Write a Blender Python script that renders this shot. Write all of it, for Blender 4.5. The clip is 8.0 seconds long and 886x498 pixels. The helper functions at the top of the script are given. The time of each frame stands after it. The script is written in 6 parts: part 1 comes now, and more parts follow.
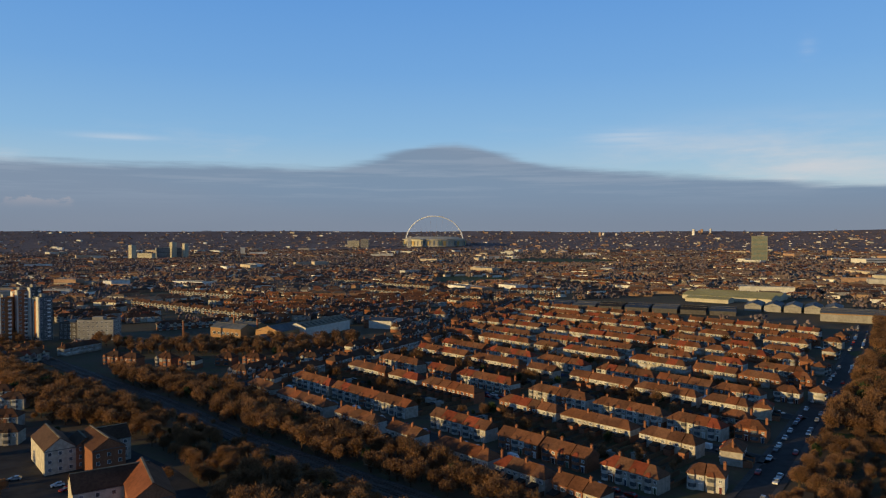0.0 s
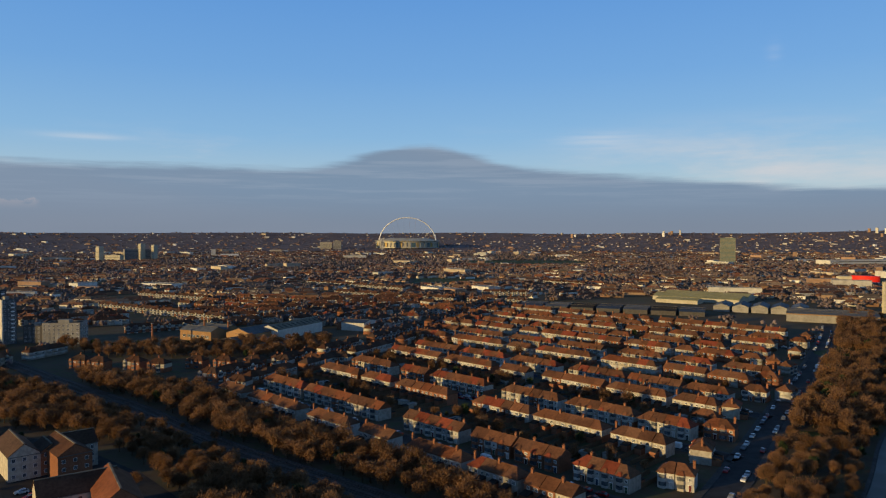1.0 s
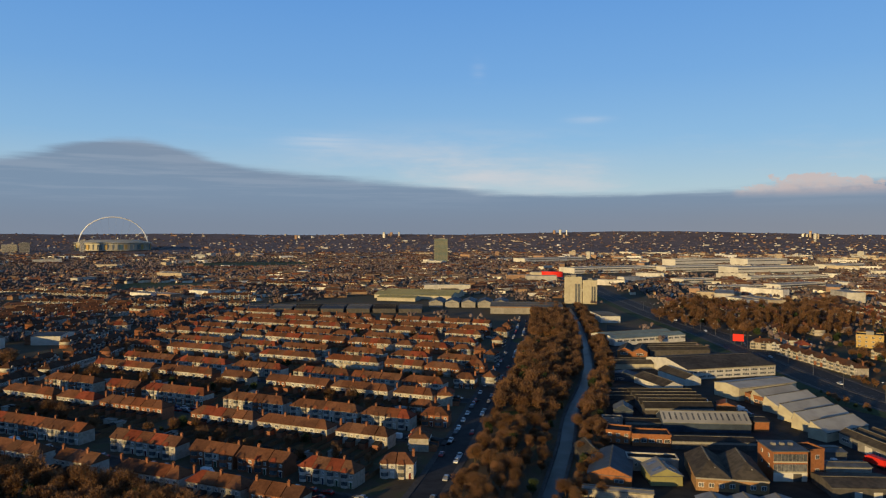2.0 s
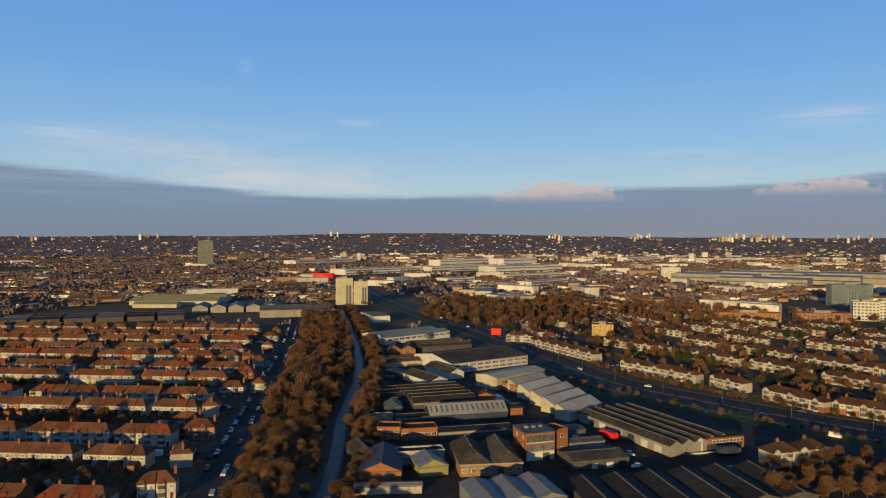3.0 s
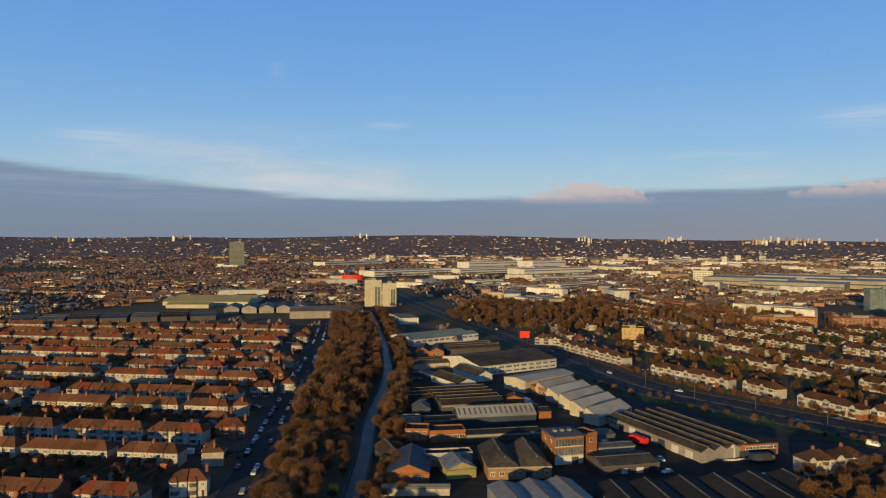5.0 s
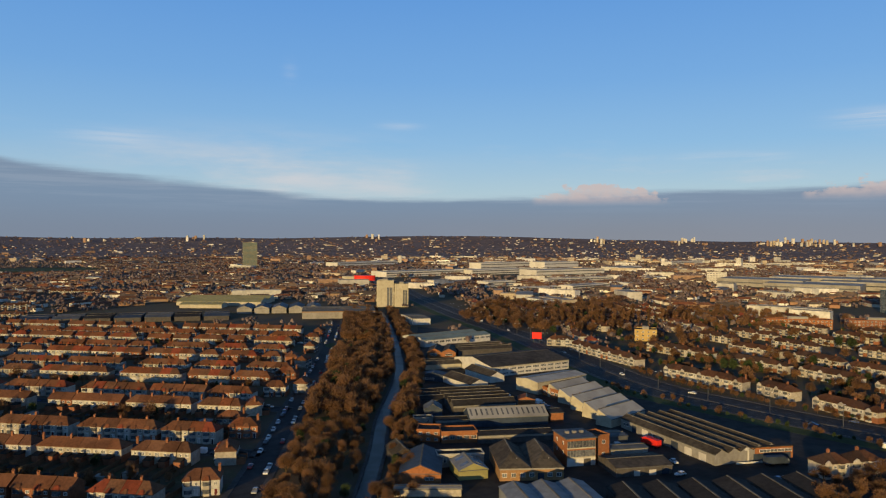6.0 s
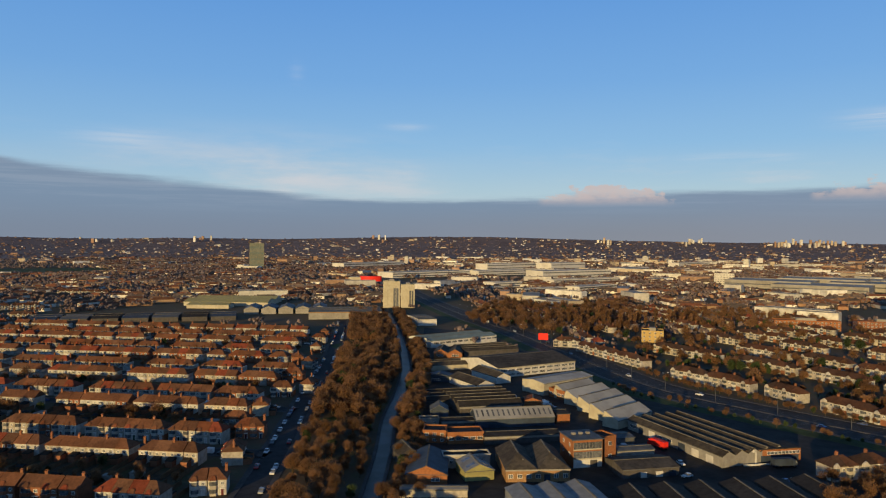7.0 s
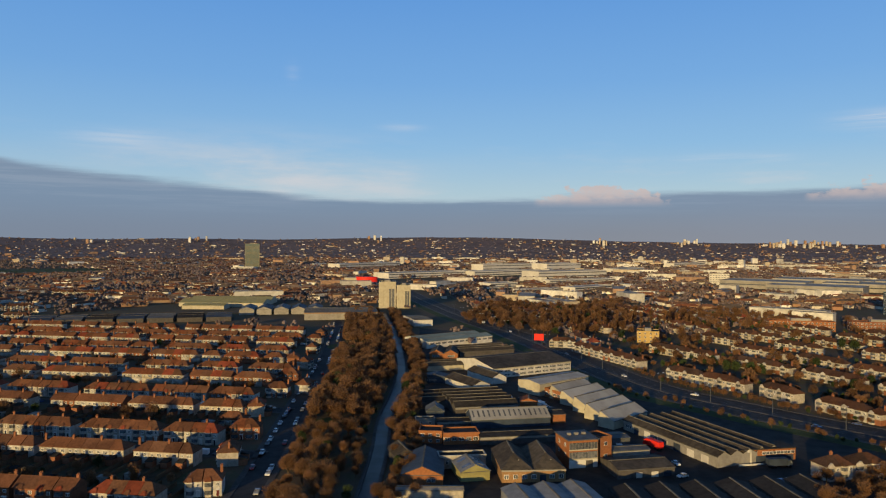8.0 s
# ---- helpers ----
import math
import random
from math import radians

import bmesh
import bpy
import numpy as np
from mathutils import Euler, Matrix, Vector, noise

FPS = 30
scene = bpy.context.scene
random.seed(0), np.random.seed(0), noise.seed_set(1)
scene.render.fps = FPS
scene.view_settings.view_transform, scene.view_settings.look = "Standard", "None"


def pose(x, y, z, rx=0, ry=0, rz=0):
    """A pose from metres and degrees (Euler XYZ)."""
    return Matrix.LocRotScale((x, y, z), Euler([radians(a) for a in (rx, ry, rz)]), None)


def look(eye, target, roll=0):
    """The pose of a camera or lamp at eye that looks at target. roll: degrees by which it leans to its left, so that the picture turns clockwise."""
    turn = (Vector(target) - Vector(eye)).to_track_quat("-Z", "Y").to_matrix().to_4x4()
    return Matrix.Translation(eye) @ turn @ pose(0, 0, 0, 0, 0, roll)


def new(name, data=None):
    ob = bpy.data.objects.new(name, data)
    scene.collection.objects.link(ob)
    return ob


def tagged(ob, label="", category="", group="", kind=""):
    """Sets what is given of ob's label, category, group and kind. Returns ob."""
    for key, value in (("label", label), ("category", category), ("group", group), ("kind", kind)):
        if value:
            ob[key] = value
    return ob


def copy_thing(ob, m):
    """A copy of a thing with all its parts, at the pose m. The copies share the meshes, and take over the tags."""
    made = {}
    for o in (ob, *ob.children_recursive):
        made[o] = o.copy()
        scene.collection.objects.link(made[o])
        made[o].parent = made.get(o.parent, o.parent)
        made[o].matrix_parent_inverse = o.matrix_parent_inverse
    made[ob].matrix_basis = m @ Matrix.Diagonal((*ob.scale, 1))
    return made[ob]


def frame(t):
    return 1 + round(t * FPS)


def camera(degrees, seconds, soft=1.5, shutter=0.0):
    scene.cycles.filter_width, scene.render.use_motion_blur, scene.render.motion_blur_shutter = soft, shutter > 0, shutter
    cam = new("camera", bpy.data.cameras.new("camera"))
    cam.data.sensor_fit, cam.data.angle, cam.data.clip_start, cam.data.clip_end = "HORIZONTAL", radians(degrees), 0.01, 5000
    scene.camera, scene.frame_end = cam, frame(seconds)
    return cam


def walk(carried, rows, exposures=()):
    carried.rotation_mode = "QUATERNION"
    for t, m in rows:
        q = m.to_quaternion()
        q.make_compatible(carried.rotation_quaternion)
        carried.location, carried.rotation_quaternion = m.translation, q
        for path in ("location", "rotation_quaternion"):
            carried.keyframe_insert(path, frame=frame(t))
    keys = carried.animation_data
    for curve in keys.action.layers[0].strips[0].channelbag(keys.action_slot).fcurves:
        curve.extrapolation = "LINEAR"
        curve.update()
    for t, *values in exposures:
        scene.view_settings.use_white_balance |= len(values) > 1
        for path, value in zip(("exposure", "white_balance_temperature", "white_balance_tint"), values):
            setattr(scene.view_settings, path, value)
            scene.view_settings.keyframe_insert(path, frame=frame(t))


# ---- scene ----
EYE = 85.0
cam = camera(64.5, 8.0, soft=1.2)
PATH = [
    (0.0, pose(0, 0, EYE, 88.650, 0.000, 0.000)),
    (0.5, pose(0, 0, EYE, 88.716, -0.033, 0.050)),
    (1.0, pose(0, 0, EYE, 88.780, -0.046, -2.193)),
    (1.5, pose(0, 0, EYE, 88.843, -0.125, -11.823)),
    (2.0, pose(0, 0, EYE, 88.894, -0.061, -24.435)),
    (2.2, pose(0, 0, EYE, 88.911, -0.015, -28.903)),
    (3.3, pose(0, 0, EYE, 89.083, -0.102, -44.523)),
    (3.5, pose(0, 0, EYE, 89.110, -0.128, -44.457)),
    (4.0, pose(0, 0, EYE, 89.164, -0.135, -43.694)),
    (4.5, pose(0, 0, EYE, 89.203, -0.227, -41.743)),
    (5.0, pose(0, 0, EYE, 89.228, -0.240, -40.622)),
    (6.5, pose(0, 0, EYE, 89.312, -0.367, -39.373)),
    (7.0, pose(0, 0, EYE, 89.345, -0.388, -39.115)),
    (7.5, pose(0, 0, EYE, 89.378, -0.432, -38.882)),
    (8.0, pose(0, 0, EYE, 89.392, -0.385, -39.459)),
]
walk(cam, PATH)

# ---------------------------------------------------------------- light
SUN_FROM = Vector((-0.90, -0.43, 0.0)).normalized()
SUN_EL = radians(6.9)
sun = new("sun", bpy.data.lights.new("sun", "SUN"))
sun.data.energy, sun.data.angle, sun.data.color = 5.0, radians(0.6), (1.0, 0.70, 0.28)
to_sun = SUN_FROM * math.cos(SUN_EL) + Vector((0, 0, math.sin(SUN_EL)))
sun.matrix_world = look(to_sun * 900, (0, 0, 0))
scene.view_settings.exposure = 0.0


class Net:
    """Short hand for building node trees."""

    def __init__(self, tree):
        self.t = tree

    def n(self, kind, **kw):
        node = self.t.nodes.new(kind)
        for k, val in kw.items():
            if k in node.inputs:
                self.put(node.inputs[k], val)
        return node

    def put(self, socket, val):
        if isinstance(val, bpy.types.NodeSocket):
            self.t.links.new(val, socket)
        else:
            socket.default_value = val

    def math(self, op, a, b=0.0, c=0.0):
        node = self.t.nodes.new("ShaderNodeMath")
        node.operation = op
        for i, val in enumerate((a, b, c)):
            self.put(node.inputs[i], val)
        return node.outputs[0]

    def mix(self, fac, a, b, mode="MIX"):
        node = self.t.nodes.new("ShaderNodeMix")
        node.data_type, node.blend_type = "RGBA", mode
        self.put(node.inputs[0], fac)
        self.put(node.inputs[6], a if isinstance(a, bpy.types.NodeSocket) else (*a, 1))
        self.put(node.inputs[7], b if isinstance(b, bpy.types.NodeSocket) else (*b, 1))
        return node.outputs[2]

    def noise(self, vec, scale, detail=3.0, rough=0.5):
        node = self.t.nodes.new("ShaderNodeTexNoise")
        if vec is not None:
            self.put(node.inputs["Vector"], vec)
        self.put(node.inputs["Scale"], scale)
        self.put(node.inputs["Detail"], detail)
        self.put(node.inputs["Roughness"], rough)
        return node.outputs[0]

    def ramp(self, fac, stops, constant=False):
        node = self.t.nodes.new("ShaderNodeValToRGB")
        el = node.color_ramp.elements
        while len(el) < len(stops):
            el.new(0.5)
        for e, (p, c) in zip(el, stops):
            e.position, e.color = p, (*c, 1)
        if constant:
            node.color_ramp.interpolation = "CONSTANT"
        self.put(node.inputs[0], fac)
        return node.outputs[0]

    def smooth(self, val, a, b, lo=0.0, hi=1.0):
        node = self.t.nodes.new("ShaderNodeMapRange")
        node.interpolation_type = "SMOOTHSTEP"
        for i, x in enumerate((val, a, b, lo, hi)):
            self.put(node.inputs[i], x)
        return node.outputs[0]


def make_world():
    world = bpy.data.worlds.new("sky")
    scene.world = world
    world.use_nodes = True
    w = Net(world.node_tree)
    world.node_tree.nodes.clear()
    sky = w.n("ShaderNodeTexSky")
    sky.sky_type, sky.sun_disc = "NISHITA", False
    sky.sun_elevation = SUN_EL
    sky.sun_rotation = math.atan2(SUN_FROM.x, SUN_FROM.y)
    sky.air_density, sky.dust_density, sky.ozone_density = 1.0, 0.3, 1.5
    way = w.n("ShaderNodeTexCoord").outputs["Generated"]
    sep = w.n("ShaderNodeSeparateXYZ", Vector=way)
    x, y, z = sep.outputs
    az = w.math("MULTIPLY", w.math("ARCTAN2", x, y), 57.2958)
    el = w.math("MULTIPLY", w.math("ARCSINE", z), 57.2958)
    flat = w.n("ShaderNodeCombineXYZ", X=w.math("MULTIPLY", az, 0.06), Y=w.math("MULTIPLY", el, 0.35))
    fine = w.noise(flat.outputs[0], 1.6, 6.0, 0.6)
    thin = w.noise(w.n("ShaderNodeCombineXYZ", X=w.math("MULTIPLY", az, 0.045), Y=w.math("MULTIPLY", el, 0.9)).outputs[0], 1.5, 6.0, 0.62)
    broad = w.noise(flat.outputs[0], 0.35, 3.0)
    # the long bank of grey cloud over the horizon, with one hump and a low stretch
    def hump(at, wide, high):
        q = w.math("DIVIDE", w.math("SUBTRACT", az, at), wide)
        return w.math("MULTIPLY", w.math("EXPONENT", w.math("MULTIPLY", w.math("MULTIPLY", q, q), -1.0)), high)
    low = w.smooth(az, 5.0, 38.0, 5.15, 3.2)
    top = w.math("ADD", w.math("ADD", low, hump(0.6, 6.2, 2.0)), w.math("ADD", hump(57.0, 13.0, 0.7), hump(80.0, 12.0, 1.3)))
    top = w.math("ADD", top, w.math("MULTIPLY", w.math("SUBTRACT", fine, 0.5), 0.9))
    edge = w.math("ADD", w.math("SUBTRACT", el, top), w.math("MULTIPLY", w.math("SUBTRACT", thin, 0.5), 1.1))
    bank = w.smooth(edge, 0.3, -0.45)
    shade = w.smooth(el, 0.0, 4.0)
    rim = w.mix(w.smooth(az, 20.0, 65.0), (0.205, 0.25, 0.325), (0.245, 0.262, 0.30))
    bank_col = w.mix(shade, rim, (0.20, 0.285, 0.40))
    bank_col = w.mix(w.math("MULTIPLY", w.smooth(broad, 0.4, 0.62), 0.35), bank_col, (0.25, 0.29, 0.37))
    bank_col = w.mix(w.math("MULTIPLY", w.math("MULTIPLY", w.smooth(thin, 0.46, 0.62), w.smooth(el, 1.5, 4.5)), 0.5), bank_col, (0.29, 0.36, 0.46))
    # sunlit heaps on the bank
    heap_n = w.noise(w.n("ShaderNodeCombineXYZ", X=w.math("MULTIPLY", az, 0.5), Y=w.math("MULTIPLY", el, 0.9)).outputs[0], 1.2, 5.0, 0.6)
    def heap(at, wide, high, base):
        q = w.math("DIVIDE", w.math("SUBTRACT", az, at), wide)
        dome = w.math("SUBTRACT", 1.0, w.math("MULTIPLY", q, q))
        crest = w.math("ADD", w.math("MULTIPLY", dome, high), w.math("MULTIPLY", w.math("SUBTRACT", heap_n, 0.5), 3.2))
        up = w.smooth(w.math("SUBTRACT", w.math("ADD", crest, base), el), -0.05, 0.3)
        return w.math("MULTIPLY", w.math("MULTIPLY", up, w.smooth(el, base - 0.6, base + 0.4)), w.smooth(dome, 0.0, 0.3))
    heaps = w.math("MAXIMUM", heap(52.2, 5.6, 1.15, 3.3), w.math("MAXIMUM", heap(71.0, 4.5, 0.8, 3.5), w.math("MULTIPLY", heap(-31.0, 3.5, 0.25, 2.2), 0.3)))
    # thin high veils
    veil_v = w.n("ShaderNodeCombineXYZ", X=w.math("MULTIPLY", az, 0.05), Y=w.math("MULTIPLY", el, 0.26))
    veil_n = w.noise(veil_v.outputs[0], 1.3, 7.0, 0.62)
    veil = w.math("MULTIPLY", w.smooth(veil_n, 0.5, 0.72), w.smooth(el, 11.5, 5.0))
    veil = w.math("ADD", veil, w.math("MULTIPLY", hump(25.0, 11.0, 1.3), w.smooth(veil_n, 0.36, 0.6)))
    veil = w.math("MULTIPLY", veil, w.math("MULTIPLY", w.smooth(el, 10.0, 4.5), 0.42))
    # clear evening air: the sky model, graded to a deep blue overhead and a pale rim
    grade = w.ramp(w.math("DIVIDE", el, 90.0), [(0.0, (0.50, 0.60, 0.66)), (0.045, (0.41, 0.585, 0.72)), (0.085, (0.26, 0.50, 0.79)), (0.14, (0.175, 0.41, 0.79)), (0.22, (0.115, 0.33, 0.76)), (0.36, (0.05, 0.13, 0.30)), (0.8, (0.026, 0.06, 0.14))])
    model = w.mix(1.0, sky.outputs[0], (SKY_GAIN,) * 3, "MULTIPLY")
    sky_col = w.mix(0.85, model, grade)
    col = w.mix(veil, sky_col, (0.62, 0.63, 0.66))
    col = w.mix(bank, col, bank_col)
    col = w.mix(w.math("MULTIPLY", heaps, w.smooth(heap_n, 0.25, 0.65, 0.35, 0.85)), col, (0.58, 0.48, 0.46))
    # small separate wisps and the pale moon
    def puff(at_az, at_el, wide, high, much):
        p, q = w.math("DIVIDE", w.math("SUBTRACT", az, at_az), wide), w.math("DIVIDE", w.math("SUBTRACT", el, at_el), high)
        g = w.math("EXPONENT", w.math("MULTIPLY", w.math("ADD", w.math("MULTIPLY", p, p), w.math("MULTIPLY", q, q)), -1.0))
        return w.math("MULTIPLY", w.math("MULTIPLY", g, w.smooth(thin, 0.3, 0.6)), much)
    wisps = puff(71.5, 8.7, 2.6, 0.5, 0.75)
    for spot in ((60.8, 6.4, 2.6, 0.3, 0.4), (64.3, 6.3, 1.6, 0.25, 0.3), (-24.6, 7.0, 2.8, 0.25, 0.4), (27.3, 13.1, 0.5, 0.7, 0.13), (36.0, 9.2, 1.5, 0.3, 0.3), (14.5, 7.4, 3.0, 0.6, 0.45)):
        wisps = w.math("ADD", wisps, puff(*spot))
    col = w.mix(w.math("MINIMUM", wisps, 1.0), col, (0.66, 0.68, 0.72))
    far_off = w.math("ADD", w.math("POWER", w.math("SUBTRACT", az, MOON[0]), 2.0), w.math("POWER", w.math("SUBTRACT", el, MOON[1]), 2.0))
    col = w.mix(w.smooth(far_off, 0.06, 0.03), col, (0.85, 0.88, 0.92))
    bg = w.n("ShaderNodeBackground", Color=col, Strength=1.0)
    out = w.n("ShaderNodeOutputWorld")
    world.node_tree.links.new(bg.outputs[0], out.inputs[0])


SKY_GAIN, MOON = 0.1, (66.4, 17.45)
make_world()

# ---------------------------------------------------------------- materials


RECIPES, TONED = {}, {}


def mat(name, col, col2=None, size=1.0, rough=0.85, metal=0.0, bump=0.0, stain=0.25, per_object=0.0, palette=None, per_island=0.0, spec=0.12, toned=False):
    """A weathered surface: two colours mixed by noise at two scales, in world metres."""
    m = bpy.data.materials.new(name)
    m.use_nodes = True
    if not toned:
        RECIPES[m.name] = (name + "_joined", col, col2, size, rough, metal, bump, stain, per_object, palette, per_island, spec, True)
    t = Net(m.node_tree)
    b = m.node_tree.nodes["Principled BSDF"]
    geo = t.n("ShaderNodeNewGeometry")
    pos = geo.outputs["Position"]
    col2 = col2 or tuple(c * 0.7 for c in col)
    if toned:
        tone = t.n("ShaderNodeAttribute")
        tone.attribute_name = "tone"
        chance = tone.outputs["Fac"]
    elif per_island:
        chance = geo.outputs["Random Per Island"]
    else:
        chance = t.n("ShaderNodeObjectInfo").outputs["Random"]
    base = col
    if palette:
        base = t.ramp(chance, [(i / len(palette), c) for i, c in enumerate(palette)], True)
        dark = t.mix(1.0, base, (0.7, 0.7, 0.7), "MULTIPLY")
    else:
        base = t.mix(0.0, col, col)
        dark = col2
    fine = t.noise(pos, 1.0 / size, 4.0, 0.6)
    c = t.mix(t.smooth(fine, 0.35, 0.68), base, dark)
    big = t.noise(pos, 0.12 / size, 3.0)
    c = t.mix(t.math("MULTIPLY", t.smooth(big, 0.42, 0.68), stain), c, t.mix(1.0, c, (0.45, 0.42, 0.4), "MULTIPLY"))
    if per_object or per_island:
        rnd = t.math("FRACT", t.math("MULTIPLY", chance, 7.31))
        amt = per_island or per_object
        hsv = t.n("ShaderNodeHueSaturation", Value=t.math("ADD", 1.0 - amt, t.math("MULTIPLY", rnd, 2 * amt)), Color=c)
        c = hsv.outputs[0]
    t.put(b.inputs["Base Color"], c)
    b.inputs["Roughness"].default_value = rough
    b.inputs["Metallic"].default_value = metal
    b.inputs["Specular IOR Level"].default_value = spec
    if bump:
        bn = t.n("ShaderNodeBump", Strength=bump, Distance=0.1 * size, Height=fine)
        t.put(b.inputs["Normal"], bn.outputs[0])
    return m


M_RENDER = mat("white_render", (0.544, 0.522, 0.469), (0.454, 0.431, 0.378), 1.5, palette=[(0.469, 0.454, 0.409), (0.438, 0.393, 0.318), (0.378, 0.347, 0.302), (0.499, 0.476, 0.431), (0.409, 0.371, 0.318)], per_object=0.12)
M_BRICK = mat("red_brick", (0.270, 0.117, 0.063), (0.198, 0.081, 0.045), 0.6, per_object=0.2)
M_YBRICK = mat("stock_brick", (0.352, 0.211, 0.106), (0.264, 0.150, 0.070), 0.6, per_object=0.15)
M_TILE = mat("clay_tiles", (0.220, 0.088, 0.040), (0.150, 0.066, 0.035), 0.9, bump=0.5, per_object=0.22, stain=0.5,
             palette=[(0.176, 0.075, 0.037), (0.145, 0.066, 0.037), (0.194, 0.069, 0.032), (0.154, 0.077, 0.044), (0.167, 0.073, 0.038), (0.229, 0.058, 0.030), (0.158, 0.070, 0.037), (0.132, 0.063, 0.037)])
M_DTILE = mat("weathered_tiles", (0.098, 0.049, 0.029), (0.066, 0.034, 0.023), 0.9, bump=0.5, per_object=0.2, stain=0.5,
              palette=[(0.102, 0.049, 0.029), (0.086, 0.045, 0.029), (0.115, 0.053, 0.029), (0.082, 0.049, 0.034)])
M_WROOF = mat("white_membrane_roof", (0.387, 0.380, 0.352), (0.310, 0.303, 0.282), 8.0, stain=0.5, per_object=0.15)
M_FRAME = mat("white_frames", (0.78, 0.77, 0.74), (0.7, 0.69, 0.66), 0.5, rough=0.5, stain=0.1)
M_DOOR = mat("painted_door", (0.1, 0.05, 0.04), rough=0.5, palette=[(0.12, 0.03, 0.03), (0.04, 0.06, 0.10), (0.6, 0.58, 0.54), (0.05, 0.09, 0.05), (0.03, 0.03, 0.03)], per_object=0.1)
M_GLASS = mat("window_glass", (0.13, 0.135, 0.145), (0.05, 0.055, 0.065), 1.2, rough=0.08, spec=0.6, stain=0.0, per_object=0.4)
M_CONC = mat("concrete", (0.295, 0.281, 0.253), (0.239, 0.225, 0.203), 2.0, stain=0.4, per_object=0.1)
M_CREAM = mat("cream_cladding", (0.440, 0.405, 0.308), (0.370, 0.334, 0.255), 3.0, rough=0.6, stain=0.3, per_object=0.06)
M_WHITE = mat("white_cladding", (0.58, 0.56, 0.51), (0.48, 0.46, 0.42), 3.0, rough=0.55, stain=0.25, per_object=0.06)
M_ASB = mat("cement_sheet_roof", (0.087, 0.073, 0.056), (0.049, 0.042, 0.034), 2.2, stain=0.6, bump=0.4, per_object=0.2)
M_ASBL = mat("pale_cement_roof", (0.211, 0.187, 0.140), (0.133, 0.117, 0.090), 2.5, stain=0.5, bump=0.3, per_object=0.12)
M_FELT = mat("roofing_felt", (0.041, 0.037, 0.034), (0.025, 0.023, 0.021), 2.0, stain=0.5, per_object=0.15)
M_STEEL = mat("grey_steel_roof", (0.116, 0.122, 0.129), (0.075, 0.082, 0.088), 3.0, rough=0.6, stain=0.4, per_object=0.1)
M_PSTEEL = mat("pale_steel_roof", (0.204, 0.211, 0.218), (0.150, 0.156, 0.163), 3.0, rough=0.5, stain=0.4)
M_GREENROOF = mat("grey_green_roof", (0.22, 0.27, 0.23), (0.16, 0.20, 0.18), 3.0, rough=0.55, stain=0.4)
M_OLIVE = mat("olive_roof", (0.34, 0.31, 0.13), (0.27, 0.25, 0.11), 4.0, rough=0.6, stain=0.3)
M_BLUE = mat("blue_roof", (0.045, 0.060, 0.086), (0.032, 0.042, 0.060), 3.0, rough=0.6, stain=0.4, per_object=0.15)
M_RED = mat("red_panel", (0.72, 0.03, 0.02), (0.6, 0.03, 0.02), 3.0, rough=0.5, stain=0.1)
M_ASPHALT = mat("asphalt", (0.046, 0.046, 0.049), (0.030, 0.030, 0.032), 4.0, rough=0.8, stain=0.4)
M_PAVE = mat("paving", (0.093, 0.088, 0.086), (0.065, 0.063, 0.060), 1.2, stain=0.4)
M_LINE = mat("road_paint", (0.315, 0.315, 0.297), (0.225, 0.225, 0.211), 0.8)
M_YARD = mat("yard_tarmac", (0.049, 0.045, 0.042), (0.029, 0.028, 0.027), 6.0, stain=0.5)
M_BALLAST = mat("ballast", (0.117, 0.096, 0.083), (0.069, 0.059, 0.053), 1.0, bump=0.6, stain=0.4)
M_RAIL = mat("rail_steel", (0.12, 0.10, 0.09), (0.08, 0.06, 0.05), 2.0, rough=0.6, metal=0.3)
M_TWIG = mat("bare_twigs", (0.276, 0.150, 0.073), (0.184, 0.101, 0.053), 4.5, per_object=0.3, stain=0.3)

def let_light_through(m, share):
    """Twigs pass on part of the light that falls on them."""
    t = Net(m.node_tree)
    b = m.node_tree.nodes["Principled BSDF"]
    out = m.node_tree.nodes["Material Output"]
    tr = t.n("ShaderNodeBsdfTranslucent")
    t.put(tr.inputs["Color"], b.inputs["Base Color"].links[0].from_socket)
    mix = t.n("ShaderNodeMixShader")
    mix.inputs[0].default_value = share
    t.put(mix.inputs[1], b.outputs[0])
    t.put(mix.inputs[2], tr.outputs[0])
    t.put(out.inputs["Surface"], mix.outputs[0])


let_light_through(M_TWIG, 0.45)
M_EVER = mat("evergreen", (0.042, 0.060, 0.024), (0.026, 0.041, 0.018), 1.0, per_object=0.3)
M_BARK = mat("bark", (0.10, 0.07, 0.045), (0.06, 0.045, 0.03), 0.5, bump=0.5)
M_FENCE = mat("fence_boards", (0.144, 0.088, 0.048), (0.096, 0.060, 0.036), 0.8, per_object=0.3)
M_CAR = mat("car_paint", (0.5, 0.5, 0.5), rough=0.25, spec=0.6, stain=0.05, palette=[(0.7, 0.7, 0.7), (0.03, 0.03, 0.035), (0.35, 0.36, 0.38), (0.05, 0.08, 0.2), (0.75, 0.75, 0.74), (0.3, 0.02, 0.02), (0.15, 0.16, 0.17)])
M_VAN = mat("white_paint", (0.78, 0.78, 0.77), (0.7, 0.7, 0.69), 2.0, rough=0.3, stain=0.1)
M_TYRE = mat("rubber", (0.02, 0.02, 0.02), rough=0.9)
M_FARROOF = mat("far_roofs", (0.160, 0.088, 0.056), size=4.0, palette=[(0.168, 0.080, 0.048), (0.136, 0.072, 0.048), (0.200, 0.080, 0.044), (0.120, 0.096, 0.080), (0.224, 0.160, 0.112), (0.160, 0.096, 0.064)], per_island=0.2)
